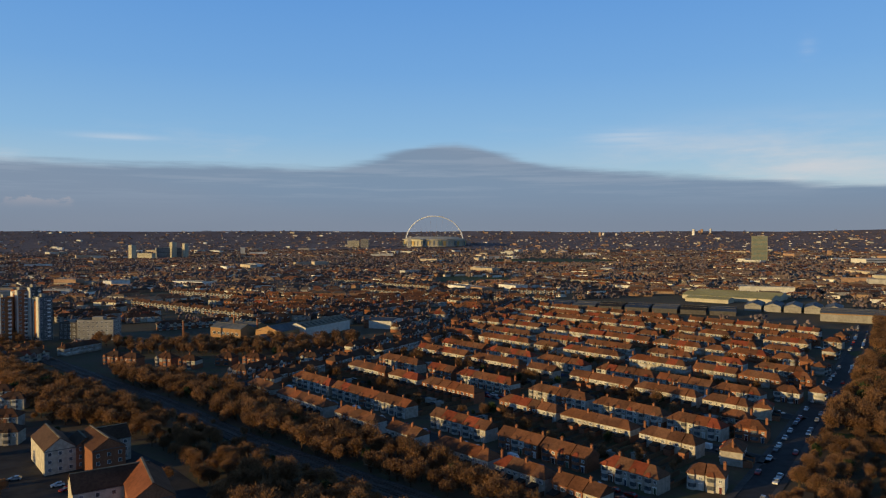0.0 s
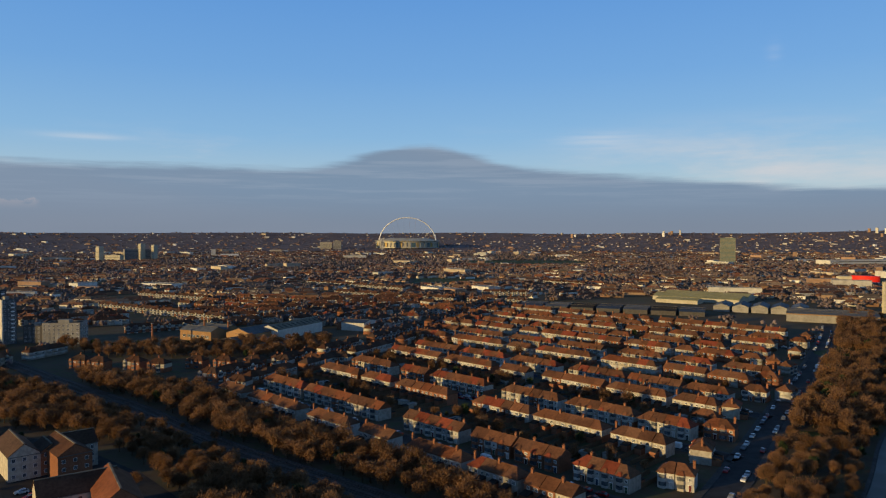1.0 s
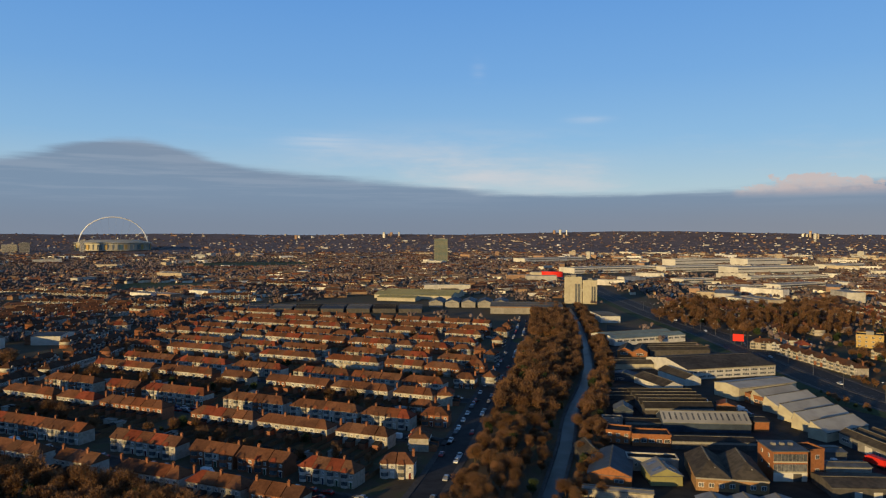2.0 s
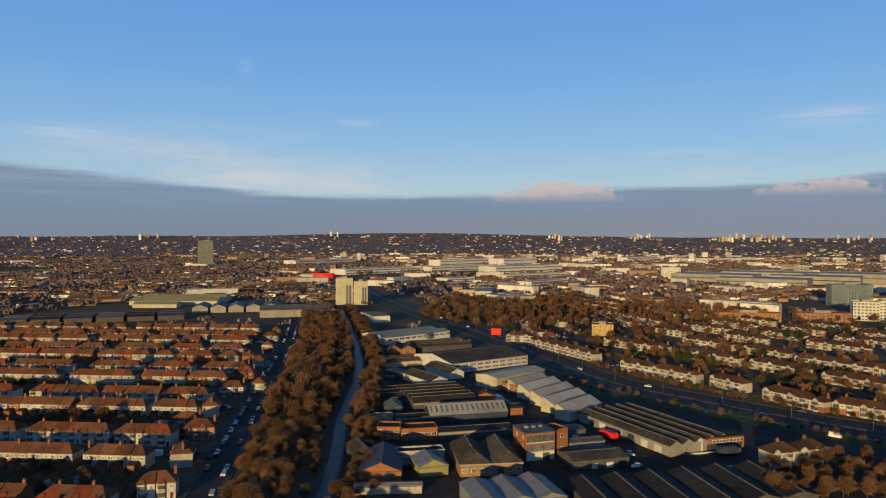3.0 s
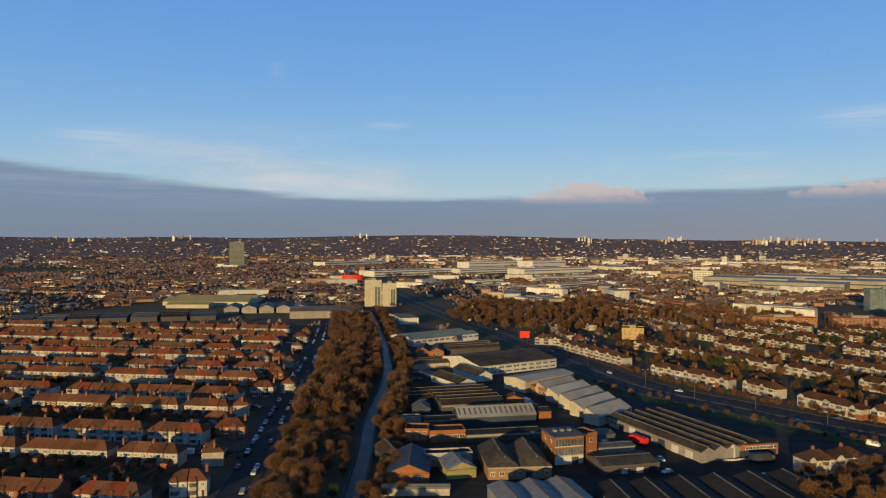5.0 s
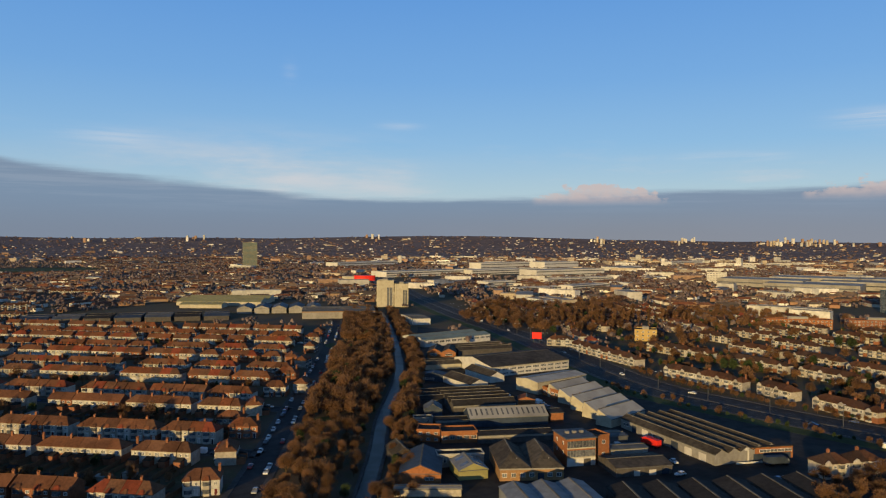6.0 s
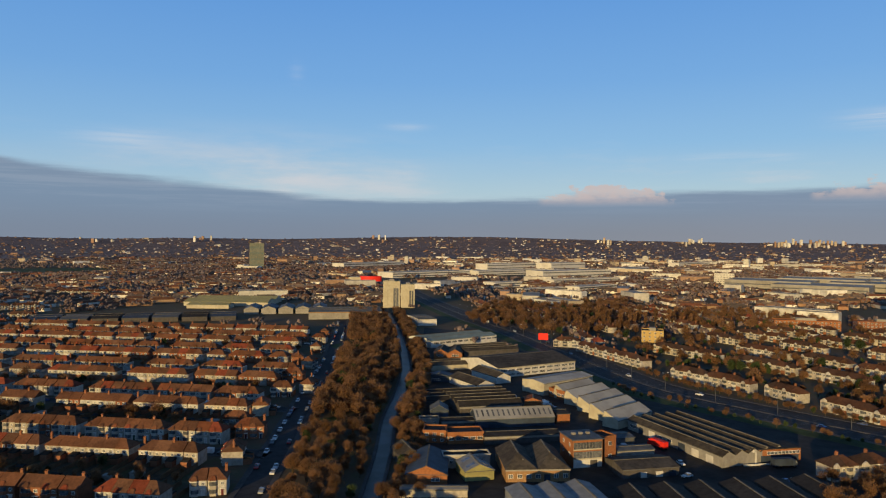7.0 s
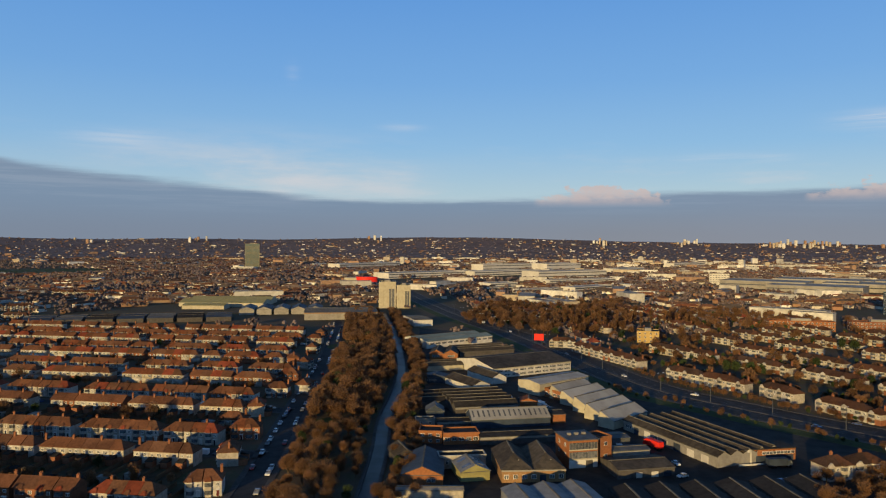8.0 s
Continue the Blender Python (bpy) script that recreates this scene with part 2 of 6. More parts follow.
M_FARWALL = mat("far_walls", (0.6, 0.55, 0.45), size=4.0, palette=[(0.72, 0.68, 0.58), (0.32, 0.18, 0.11), (0.66, 0.60, 0.48), (0.28, 0.16, 0.10), (0.78, 0.75, 0.68), (0.36, 0.24, 0.15), (0.58, 0.52, 0.42), (0.30, 0.18, 0.11)], per_island=0.15)
M_FARBLOCK = mat("far_blocks", (0.6, 0.58, 0.52), size=6.0, palette=[(0.62, 0.60, 0.54), (0.48, 0.40, 0.30), (0.72, 0.70, 0.66), (0.34, 0.22, 0.15), (0.5, 0.48, 0.44)], per_island=0.12)
# bare-twig brown, lightened towards lilac to imitate the distance haze
M_HAZETREE = mat("haze_toned_woods", (0.165, 0.125, 0.118), (0.115, 0.088, 0.084), 8.0, per_island=0.35)
M_STADWALL = mat("stadium_cladding", (0.52, 0.50, 0.42), (0.42, 0.41, 0.36), 20.0, rough=0.5)
M_ARCH = mat("white_steel", (0.8, 0.8, 0.8), (0.72, 0.72, 0.72), 10.0, rough=0.4)
M_TGLASS = mat("teal_glass", (0.10, 0.17, 0.18), (0.07, 0.12, 0.13), 10.0, rough=0.2, spec=0.6)
M_TOWER = mat("bronze_glass_cladding", (0.24, 0.22, 0.15), (0.19, 0.175, 0.12), 8.0, rough=0.5)
M_ORANGE = mat("orange_brick", (0.306, 0.126, 0.054), (0.234, 0.095, 0.041), 0.8)
M_YEL = mat("yellow_brick", (0.46, 0.33, 0.13), (0.38, 0.26, 0.10), 0.9)
M_SLEEPER = mat("sleeper_timber", (0.09, 0.08, 0.07), (0.06, 0.052, 0.046), 0.6)
M_DARKW = mat("dark_cladding", (0.10, 0.09, 0.085), (0.07, 0.065, 0.06), 2.0, stain=0.3)


def ground_mat():
    m = bpy.data.materials.new("suburban_ground")
    m.use_nodes = True
    t = Net(m.node_tree)
    b = m.node_tree.nodes["Principled BSDF"]
    pos = t.n("ShaderNodeNewGeometry").outputs["Position"]
    fine = t.noise(pos, 0.12, 6.0, 0.65)
    broad = t.noise(pos, 0.011, 3.0)
    c = t.ramp(fine, [(0.30, (0.054, 0.044, 0.031)), (0.48, (0.092, 0.074, 0.051)), (0.60, (0.073, 0.077, 0.037)), (0.75, (0.146, 0.122, 0.088))])
    c = t.mix(t.math("MULTIPLY", t.smooth(broad, 0.45, 0.65), 0.6), c, (0.122, 0.088, 0.060))
    t.put(b.inputs["Base Color"], c)
    b.inputs["Roughness"].default_value = 0.95
    b.inputs["Specular IOR Level"].default_value = 0.1
    return m


def grass_mat():
    return mat("grass", (0.055, 0.075, 0.022), (0.04, 0.055, 0.02), 2.0, stain=0.5)


def water_mat():
    m = bpy.data.materials.new("canal_water")
    m.use_nodes = True
    t = Net(m.node_tree)
    b = m.node_tree.nodes["Principled BSDF"]
    pos = t.n("ShaderNodeNewGeometry").outputs["Position"]
    t.put(b.inputs["Base Color"], t.mix(t.smooth(t.noise(pos, 0.06), 0.4, 0.6), (0.05, 0.06, 0.07), (0.03, 0.035, 0.035)))
    b.inputs["Roughness"].default_value = 0.42
    b.inputs["Specular IOR Level"].default_value = 0.1
    bn = t.n("ShaderNodeBump", Strength=0.25, Distance=0.05, Height=t.noise(pos, 1.5, 4.0))
    t.put(b.inputs["Normal"], bn.outputs[0])
    return m


# woodland brown of the far slopes with haze mixed into the colour
M_HAZECANOPY = mat("haze_toned_slopes", (0.17, 0.13, 0.12), (0.12, 0.092, 0.088), 14.0, stain=0.4)
M_GROUND, M_GRASS, M_WATER = ground_mat(), grass_mat(), water_mat()

# ---------------------------------------------------------------- mesh tools


class MB:
    """Gathers faces for one mesh."""

    def __init__(self):
        self.v, self.f, self.m = [], [], []

    def poly(self, pts, m=0):
        i = len(self.v)
        self.v += [tuple(p) for p in pts]
        self.f.append(tuple(range(i, i + len(pts))))
        self.m.append(m)

    def solid(self, low, high, m=0, cap=None):
        """A closed body between two rings of the same length, both anticlockwise from above."""
        i, k = len(self.v), len(low)
        self.v += [tuple(p) for p in low] + [tuple(p) for p in high]
        self.f.append(tuple(i + j for j in reversed(range(k))))
        self.f.append(tuple(i + k + j for j in range(k)))
        self.m += [m, m if cap is None else cap]
        for j in range(k):
            a, b = i + j, i + (j + 1) % k
            self.f.append((a, b, b + k, a + k))
            self.m.append(m)

    def box(self, x0, x1, y0, y1, z0, z1, m=0, cap=None):
        r = [(x0, y0), (x1, y0), (x1, y1), (x0, y1)]
        self.solid([(*p, z0) for p in r], [(*p, z1) for p in r], m, cap)

    def slab(self, a, b, c, d, th, m=0):
        """A quad a b c d (anticlockwise seen from outside) thickened inwards."""
        a, b, c, d = (Vector(p) for p in (a, b, c, d))
        nrm = (b - a).cross(d - a).normalized() * th
        self.solid([p - nrm for p in (a, b, c, d)], (a, b, c, d), m)

    def prism_x(self, x0, x1, prof, m=0):
        """Profile of (y, z), anticlockwise seen from +x, swept along x."""
        i, k = len(self.v), len(prof)
        self.v += [(x0, *p) for p in prof] + [(x1, *p) for p in prof]
        self.f += [tuple(i + j for j in reversed(range(k))), tuple(i + k + j for j in range(k))]
        self.m += [m, m]
        for j in range(k):
            a, b = i + j, i + (j + 1) % k
            self.f.append((a, b, b + k, a + k))
            self.m.append(m)

    def cyl(self, p, q, r0, r1, k=8, m=0):
        p, q = Vector(p), Vector(q)
        ax = (q - p).normalized()
        s = ax.orthogonal().normalized()
        t = ax.cross(s)
        ring = [(math.cos(2 * math.pi * j / k), math.sin(2 * math.pi * j / k)) for j in range(k)]
        self.solid([p + (s * c + t * d) * r0 for c, d in ring], [q + (s * c + t * d) * r1 for c, d in ring], m)

    def loft(self, rings, mats):
        """One skin through rings of the same length, closed at both ends; a material for each step."""
        i, k = len(self.v), len(rings[0])
        for r in rings:
            self.v += [tuple(p) for p in r]
        n = len(rings)
        self.f.append(tuple(i + j for j in reversed(range(k))))
        self.m.append(mats[0])
        for q in range(n - 1):
            for j in range(k):
                a, b = i + q * k + j, i + q * k + (j + 1) % k
                self.f.append((a, b, b + k, a + k))
                self.m.append(mats[q])
        self.f.append(tuple(i + (n - 1) * k + j for j in range(k)))
        self.m.append(mats[-1])

    def mesh(self, name, mats):
        me = bpy.data.meshes.new(name)
        me.from_pydata(self.v, [], self.f)
        for x in mats:
            me.materials.append(x)
        me.polygons.foreach_set("material_index", self.m)
        me.update()
        return me


def part(name, mb, mats, parent=None, label="", at=None):
    ob = new(name, mb if isinstance(mb, bpy.types.Mesh) else mb.mesh(name, mats if isinstance(mats, (list, tuple)) else [mats]))
    if parent is not None:
        ob.parent = parent
    if at is not None:
        ob.matrix_basis = at
    if label:
        ob["label"] = label
    return ob


def thing(name, m, label, category, group="", kind=""):
    ob = new(name)
    ob.matrix_basis = m
    ob.empty_display_size = 0.5
    return tagged(ob, label, category, group, kind)


def toned_of(m):
    """The same surface, varied by the tone of each piece within a joined mesh."""
    if m.name not in TONED:
        TONED[m.name] = mat(*RECIPES[m.name])
        if m is M_TWIG:
            let_light_through(TONED[m.name], 0.45)
    return TONED[m.name]


class Bulk:
    """Joins many far things of one kind into one mesh."""

    def __init__(self):
        self.items = []

    def add(self, me, m):
        self.items.append((me, np.array(m), random.random()))

    def build(self, name, label, category):
        mats, vs, loops, starts, totals, mi, tone = [], [], [], [], [], [], []
        cache, nv, nl = {}, 0, 0
        for me, m, tn in self.items:
            if me.name not in cache:
                co = np.empty(len(me.vertices) * 3, np.float32)
                me.vertices.foreach_get("co", co)
                lv = np.empty(len(me.loops), np.int32)
                me.loops.foreach_get("vertex_index", lv)
                ls, lt, pm = (np.empty(len(me.polygons), np.int32) for _ in range(3))
                me.polygons.foreach_get("loop_start", ls)
                me.polygons.foreach_get("loop_total", lt)
                me.polygons.foreach_get("material_index", pm)
                ids = []
                for x in me.materials:
                    q = toned_of(x)
                    if q not in mats:
                        mats.append(q)
                    ids.append(mats.index(q))
                cache[me.name] = (co.reshape(-1, 3), lv, ls, lt, np.array(ids, np.int32)[pm])
            co, lv, ls, lt, pm = cache[me.name]
            vs.append(co @ m[:3, :3].T + m[:3, 3])
            loops.append(lv + nv)
            starts.append(ls + nl)
            totals.append(lt)
            mi.append(pm)
            tone.append(np.full(len(ls), tn, np.float32))
            nv += len(co)
            nl += len(lv)
        me = bpy.data.meshes.new(name)
        me.vertices.add(nv)
        me.loops.add(nl)
        starts = np.concatenate(starts)
        me.polygons.add(len(starts))
        me.vertices.foreach_set("co", np.concatenate(vs).astype(np.float32).ravel())
        me.loops.foreach_set("vertex_index", np.concatenate(loops).astype(np.int32))
        me.polygons.foreach_set("loop_start", starts.astype(np.int32))
        for x in mats:
            me.materials.append(x)
        me.polygons.foreach_set("material_index", np.concatenate(mi).astype(np.int32))
        me.attributes.new("tone", "FLOAT", "FACE").data.foreach_set("value", np.concatenate(tone))
        me.update(calc_edges=True)
        return tagged(new(name, me), label, category, kind="stuff")


def place(x, y, deg=0.0, z=0.0):
    return pose(x, y, z, 0, 0, deg)


def arc(pts, step):
    """Points at even steps along a line of corners, with the heading of each."""
    out, rest = [], 0.0
    for (x0, y0), (x1, y1) in zip(pts, pts[1:]):
        length = math.hypot(x1 - x0, y1 - y0)
        s = rest
        while s < length:
            f = s / length
            out.append((x0 + (x1 - x0) * f, y0 + (y1 - y0) * f, math.degrees(math.atan2(y1 - y0, x1 - x0))))
            s += step
        rest = s - length
    return out


def smooth_line(pts, k=6):
    """A rounded line through the corners."""
    out = []
    for i in range(len(pts) - 1):
        p0, p1, p2, p3 = (Vector(pts[max(0, min(len(pts) - 1, j))]) for j in (i - 1, i, i + 1, i + 2))
        for j in range(k):
            t = j / k
            out.append(tuple(0.5 * (2 * p1 + (p2 - p0) * t + (2 * p0 - 5 * p1 + 4 * p2 - p3) * t * t + (3 * p1 - p0 - 3 * p2 + p3) * t ** 3)))
    return out + [tuple(pts[-1])]


def ribbon(mb, pts, off0, off1, z0, z1, m=0):
    """A strip with thickness along a line, from off0 to off1 to its left."""
    n = []
    for i in range(len(pts)):
        a, b = Vector(pts[max(0, i - 1)]), Vector(pts[min(len(pts) - 1, i + 1)])
        d = (b - a).normalized()
        n.append(Vector((-d.y, d.x)))
    rows = [[Vector(p) + q * off for p, q in zip(pts, n)] for off in (off0, off1)]
    for i in range(len(pts) - 1):
        low = [(*rows[0][i], z0), (*rows[0][i + 1], z0), (*rows[1][i + 1], z0), (*rows[1][i], z0)]
        mb.solid(low, [(p[0], p[1], z1) for p in low], m)


def level(x, y):
    """Height of the land: flat, rising to low hills at the horizon."""
    r = math.hypot(x, y)
    if r < 3000:
        return 0.0
    az = math.degrees(math.atan2(x, y))
    t = min(1.0, (r - 3000) / 1800)
    crest = 91 + 8 * noise.noise((az * 0.11, 0.3, 0)) + 3 * noise.noise((az * 0.6, 2.3, 0)) + 26 * math.exp(-((az - 40) / 9) ** 2) - 8 * math.exp(-((az - 66) / 14) ** 2)
    return crest * t ** 2.2

# ---------------------------------------------------------------- land, roads, water


def make_ground():
    rings = [0, 60, 120, 180, 240, 320, 420, 560, 740, 980, 1300, 1700, 2200, 2700, 3000, 3200, 3400, 3600, 3800, 4000, 4200, 4400, 4600, 4750, 4850]
    k = 180
    v, f = [(0, 0, 0)], []
    for r in rings[1:]:
        for j in range(k):
            a = 2 * math.pi * j / k
            x, y = r * math.sin(a), r * math.cos(a)
            v.append((x, y, level(x, y)))
    for j in range(k):
        f.append((0, 1 + (j + 1) % k, 1 + j))
    for i in range(len(rings) - 2):
        o, q = 1 + i * k, 1 + (i + 1) * k
        for j in range(k):
            f.append((o + j, o + (j + 1) % k, q + (j + 1) % k, q + j))
    me = bpy.data.meshes.new("ground")
    me.from_pydata(v, [], f)
    me.materials.append(M_GROUND)
    # beyond 3 km the land takes the haze-toned colour
    me.materials.append(M_HAZECANOPY)
    far_ring = k + k * (rings.index(3000) - 1)
    me.polygons.foreach_set("material_index", [1 if q >= far_ring else 0 for q in range(len(f))])
    me.update()
    tagged(new("ground", me), "dark winter grass, soil and gardens reaching low hills", "ground", kind="structure")


make_ground()

# the estate's own directions: along its terraces and across its streets
EST = radians(-47.0)
UX, UY = math.cos(EST), math.sin(EST)


def est(s, o):
    """Estate coordinates (along the terraces, across the streets) to the plan."""
    return (UX * s - UY * o, UY * s + UX * o)


SIDE_ROAD = smooth_line([est(s, o) for s, o in ((-76, 130), (-88, 180), (-97, 232), (-109, 292), (-125, 369), (-150, 492), (-183, 632), (-204, 710), (-225, 800))])
LEFT_STREET = smooth_line([est(s, o) for s, o in ((-356, 165), (-371, 215), (-386, 271), (-405, 334), (-450, 451), (-515, 578), (-575, 680))])
TRUNK_ROAD = smooth_line([(352, -160), (351, -40), (349, 82), (347, 120), (348, 177), (356, 240), (402, 336), (462, 457), (530, 615), (655, 864), (790, 1100), (960, 1400)])
CANAL = smooth_line([(20, 62), (62, 112), (100, 161), (129, 196), (160, 234), (192, 276), (232, 322), (274, 375), (315, 434), (362, 505), (415, 590), (470, 680)])
RAILWAY = smooth_line([(-520, 715), (-420, 615), (-330, 531), (-211, 415), (-136, 345), (-81, 286), (-34, 244), (8, 207), (40, 178)])
STREETS = [(194.5, -352, -96), (265, -378, -106), (336.5, -398, -120), (408, -428, -134), (479, -462, -150), (550, -498, -166)]


def road(name, pts, half, label, walk_w=2.0, lines=True, kerbs=True):
    mb = MB()
    ribbon(mb, pts, -half, half, -0.3, 0.03)
    ob = tagged(part(name, mb, M_ASPHALT), label, "road", kind="structure")
    if kerbs:
        for side in (-1, 1):
            mb = MB()
            a, b = sorted((side * half, side * (half + walk_w)))
            ribbon(mb, pts, a, b, -0.3, 0.15)
            tagged(part("pavement", mb, M_PAVE), "grey paved footway with a raised kerb", "pavement", kind="structure")
    return ob


for o, s0, s1 in STREETS:
    road("road", [est(s0 + (s1 - s0) * i / 12, o) for i in range(13)], 3.6, "narrow asphalt residential street lined with parked cars", 1.8)
road("road", SIDE_ROAD, 4.5, "asphalt side road beside a wooded bank", 2.2)
road("road", LEFT_STREET, 4.0, "asphalt street along the edge of the estate", 2.0)
trunk = road("road", TRUNK_ROAD, 14.5, "wide asphalt dual carriageway", 2.5)
mb = MB()
ribbon(mb, TRUNK_ROAD, -1.2, 1.2, -0.2, 0.2)
part("median", mb, M_PAVE, trunk, "raised concrete central reservation")
mb = MB()
for off in (-7.6, -4.4, 4.4, 7.6):
    for x, y, a in arc(TRUNK_ROAD, 9.0):
        c, s = math.cos(radians(a)), math.sin(radians(a))
        q = [(x + c * l - s * (off + w), y + s * l + c * (off + w), 0.036) for l, w in ((0, -0.06), (3, -0.06), (3, 0.06), (0, 0.06))]
        mb.poly(q)
for off in (-14.0, -1.7, 1.7, 14.0):
    ribbon(mb, TRUNK_ROAD, off - 0.06, off + 0.06, 0.02, 0.036)
tagged(part("lane_marking", mb, M_LINE, trunk), kind="stuff")

mb = MB()
ribbon(mb, TRUNK_ROAD, 17.0, 27.0, -0.3, 0.06)
tagged(part("verge", mb, M_GRASS), "rough grass verge beside the dual carriageway", "verge", kind="structure")

# canal: banks, water and a low footbridge
mb = MB()
ribbon(mb, CANAL, -2.6, 2.6, -0.5, 0.05)
tagged(part("water", mb, M_WATER), "still grey canal water reflecting the sky", "water", kind="structure")
for side in (-1, 1):
    mb = MB()
    a, b = sorted((side * 2.6, side * 3.9))
    ribbon(mb, CANAL, a, b, -0.5, 0.45)
    tagged(part("canal_bank", mb, M_PAVE), "worn stone canal edge and towpath", "bank", kind="structure")

# industrial yards
mb = MB()
for ring in ([(150, 118), (330, 40), (332, 170), (318, 250), (372, 345), (440, 480), (420, 545), (330, 430), (246, 318), (176, 230), (140, 190)],):
    mb.solid([(x, y, -0.3) for x, y in ring], [(x, y, 0.02) for x, y in ring])
tagged(part("yard", mb, M_YARD), "dark worn tarmac yards between the works", "yard", kind="structure")

# railway
mb = MB()
ribbon(mb, RAILWAY, -4.7, 4.7, -0.3, 0.5)
rail = tagged(part("railway", mb, M_BALLAST), "two railway tracks on dark ballast through scrub", "railway", kind="structure")
for off in (-2.75, -1.3, 1.3, 2.75):
    mb = MB()
    ribbon(mb, RAILWAY, off - 0.09, off + 0.09, 0.55, 0.78)
    part("rail", mb, M_RAIL, rail)
mb = MB()
for x, y, a in arc(RAILWAY, 2.4):
    c, s = math.cos(radians(a)), math.sin(radians(a))
    for off in (-2.0, 2.0):
        q = [(x + c * l - s * (off + w), y + s * l + c * (off + w)) for l, w in ((-0.15, -1.3), (0.15, -1.3), (0.15, 1.3), (-0.15, 1.3))]
        mb.solid([(*p, 0.45) for p in q], [(*p, 0.56) for p in q])
tagged(part("sleeper", mb, M_SLEEPER, rail), kind="stuff")
for side in (-1, 1):
    mb = MB()
    ribbon(mb, RAILWAY, side * 5.2 - 0.25, side * 5.2 + 0.25, -0.3, 0.5)
    part("cable_trough", mb, M_PAVE, rail, "grey concrete cable trough beside the track")

# playing fields among the far houses
for ring in ([(-10, 1195), (105, 1125), (122, 1300), (5, 1385)], [(130, 1880), (470, 1880), (560, 2240), (160, 2240)]):
    mb = MB()
    mb.solid([(x, y, -0.3) for x, y in ring], [(x, y, 0.25) for x, y in ring])
    tagged(part("playing_field", mb, M_GRASS), "flat green playing field among the houses", "field", kind="structure")
# clearings beside the side road
for x, y, r in ((168, 284, 11), (300, 480, 22), (205, 336, 9)):
    mb = MB()
    ring = [(x + r * math.cos(a) * 0.8, y + r * math.sin(a)) for a in [2 * math.pi * j / 16 for j in range(16)]]
    mb.solid([(*p, -0.3) for p in ring], [(*p, 0.08) for p in ring])
    tagged(part("lawn", mb, M_GRASS), "small grass clearing among the trees", "grass", kind="structure")
mb = MB()
ring = [(-235, 300), (-205, 225), (-150, 180), (-60, 170), (-72, 222), (-96, 250), (-128, 278), (-175, 306)]
mb.solid([(x, y, -0.3) for x, y in ring], [(x, y, 0.02) for x, y in ring])
tagged(part("car_park", mb, M_YARD), "dark tarmac car park around the flats", "car park", kind="structure")

# ---------------------------------------------------------------- houses
PROTO = {}


def again(key, m, build):
    """One prototype of each kind, stood at its first place; copies after that."""
    if key in PROTO:
        return copy_thing(PROTO[key], m)
    PROTO[key] = build(m)
    return PROTO[key]


def window_mesh(w, h, bars=2, deep=0.12):
    mb = MB()
    mb.box(-w / 2, w / 2, -deep, 0, 0, h, 0)
    g = (w - 0.1 * (bars + 1)) / bars
    for i in range(bars):
        x = -w / 2 + 0.1 + i * (g + 0.1)
        mb.box(x, x + g, -deep - 0.012, -deep + 0.01, 0.1, h - 0.1, 1)
    return mb.mesh("window", [M_FRAME, M_GLASS])


WIN_BIG, WIN_SMALL, WIN_WIDE = window_mesh(1.8, 1.25, 3), window_mesh(1.1, 1.1, 2), window_mesh(2.4, 1.3, 4)
HW, HD, EAVE, RIDGE = 6.1, 7.6, 5.3, 7.9
HOUSE_LABEL = {"render": "two-storey terraced house with cream rendered walls and brown tiled roof",
               "brick": "two-storey terraced house in red brick under brown tiles",
               "half": "two-storey terraced house, brick below and white render above"}


def roof_mesh(w, d, eave, ridge, left, right, mats):
    """Tiled roof along x; each end a gable or a hip."""
    mb = MB()
    o, th = 0.35, 0.18
    x0, x1 = (-w / 2 - (o if left else 0)), (w / 2 + (o if right else 0))
    r0 = x0 + (d / 2 if left == "hip" else 0)
    r1 = x1 - (d / 2 if right == "hip" else 0)
    y = d / 2 + o
    e = eave - 0.12
    low = [(x0, -y, e), (x1, -y, e), (x1, y, e), (x0, y, e)]
    a, b = (r0, 0, ridge), (r1, 0, ridge)
    up = lambda p: (p[0], p[1], p[2] + th)
    mb.poly([low[3], low[2], low[1], low[0]])
    for p, q in zip(low, low[1:] + low[:1]):
        mb.poly([p, q, up(q), up(p)])
    L = [up(p) for p in low]
    A, B = up(a), up(b)
    mb.poly([L[0], L[1], B, A])
    mb.poly([L[2], L[3], A, B])
    mb.poly([L[3], L[0], A])
    mb.poly([L[1], L[2], B])
    # ridge tiles
    mb.prism_x(r0, r1, [(-0.16, ridge + th - 0.06), (0.16, ridge + th - 0.06), (0.0, ridge + th + 0.1)], 0)
    return mb.mesh("roof", mats)


def chimney_mesh():
    mb = MB()
    mb.box(-0.45, 0.45, -0.35, 0.35, RIDGE - 1.2, RIDGE + 1.15)
    mb.box(-0.55, 0.55, -0.45, 0.45, RIDGE + 1.15, RIDGE + 1.3)
    for x in (-0.25, 0.25):
        mb.cyl((x, 0, RIDGE + 1.3), (x, 0, RIDGE + 1.75), 0.15, 0.11, 6, 1)
    return mb.mesh("chimney", [M_BRICK, M_ORANGE])


CHIMNEY = chimney_mesh()
ROOFS = {(a, b, dk): roof_mesh(HW, HD, EAVE, RIDGE, a, b, [M_DTILE if dk else M_TILE]) for a in ("", "hip", "gable") for b in ("", "hip", "gable") for dk in (False, True)}


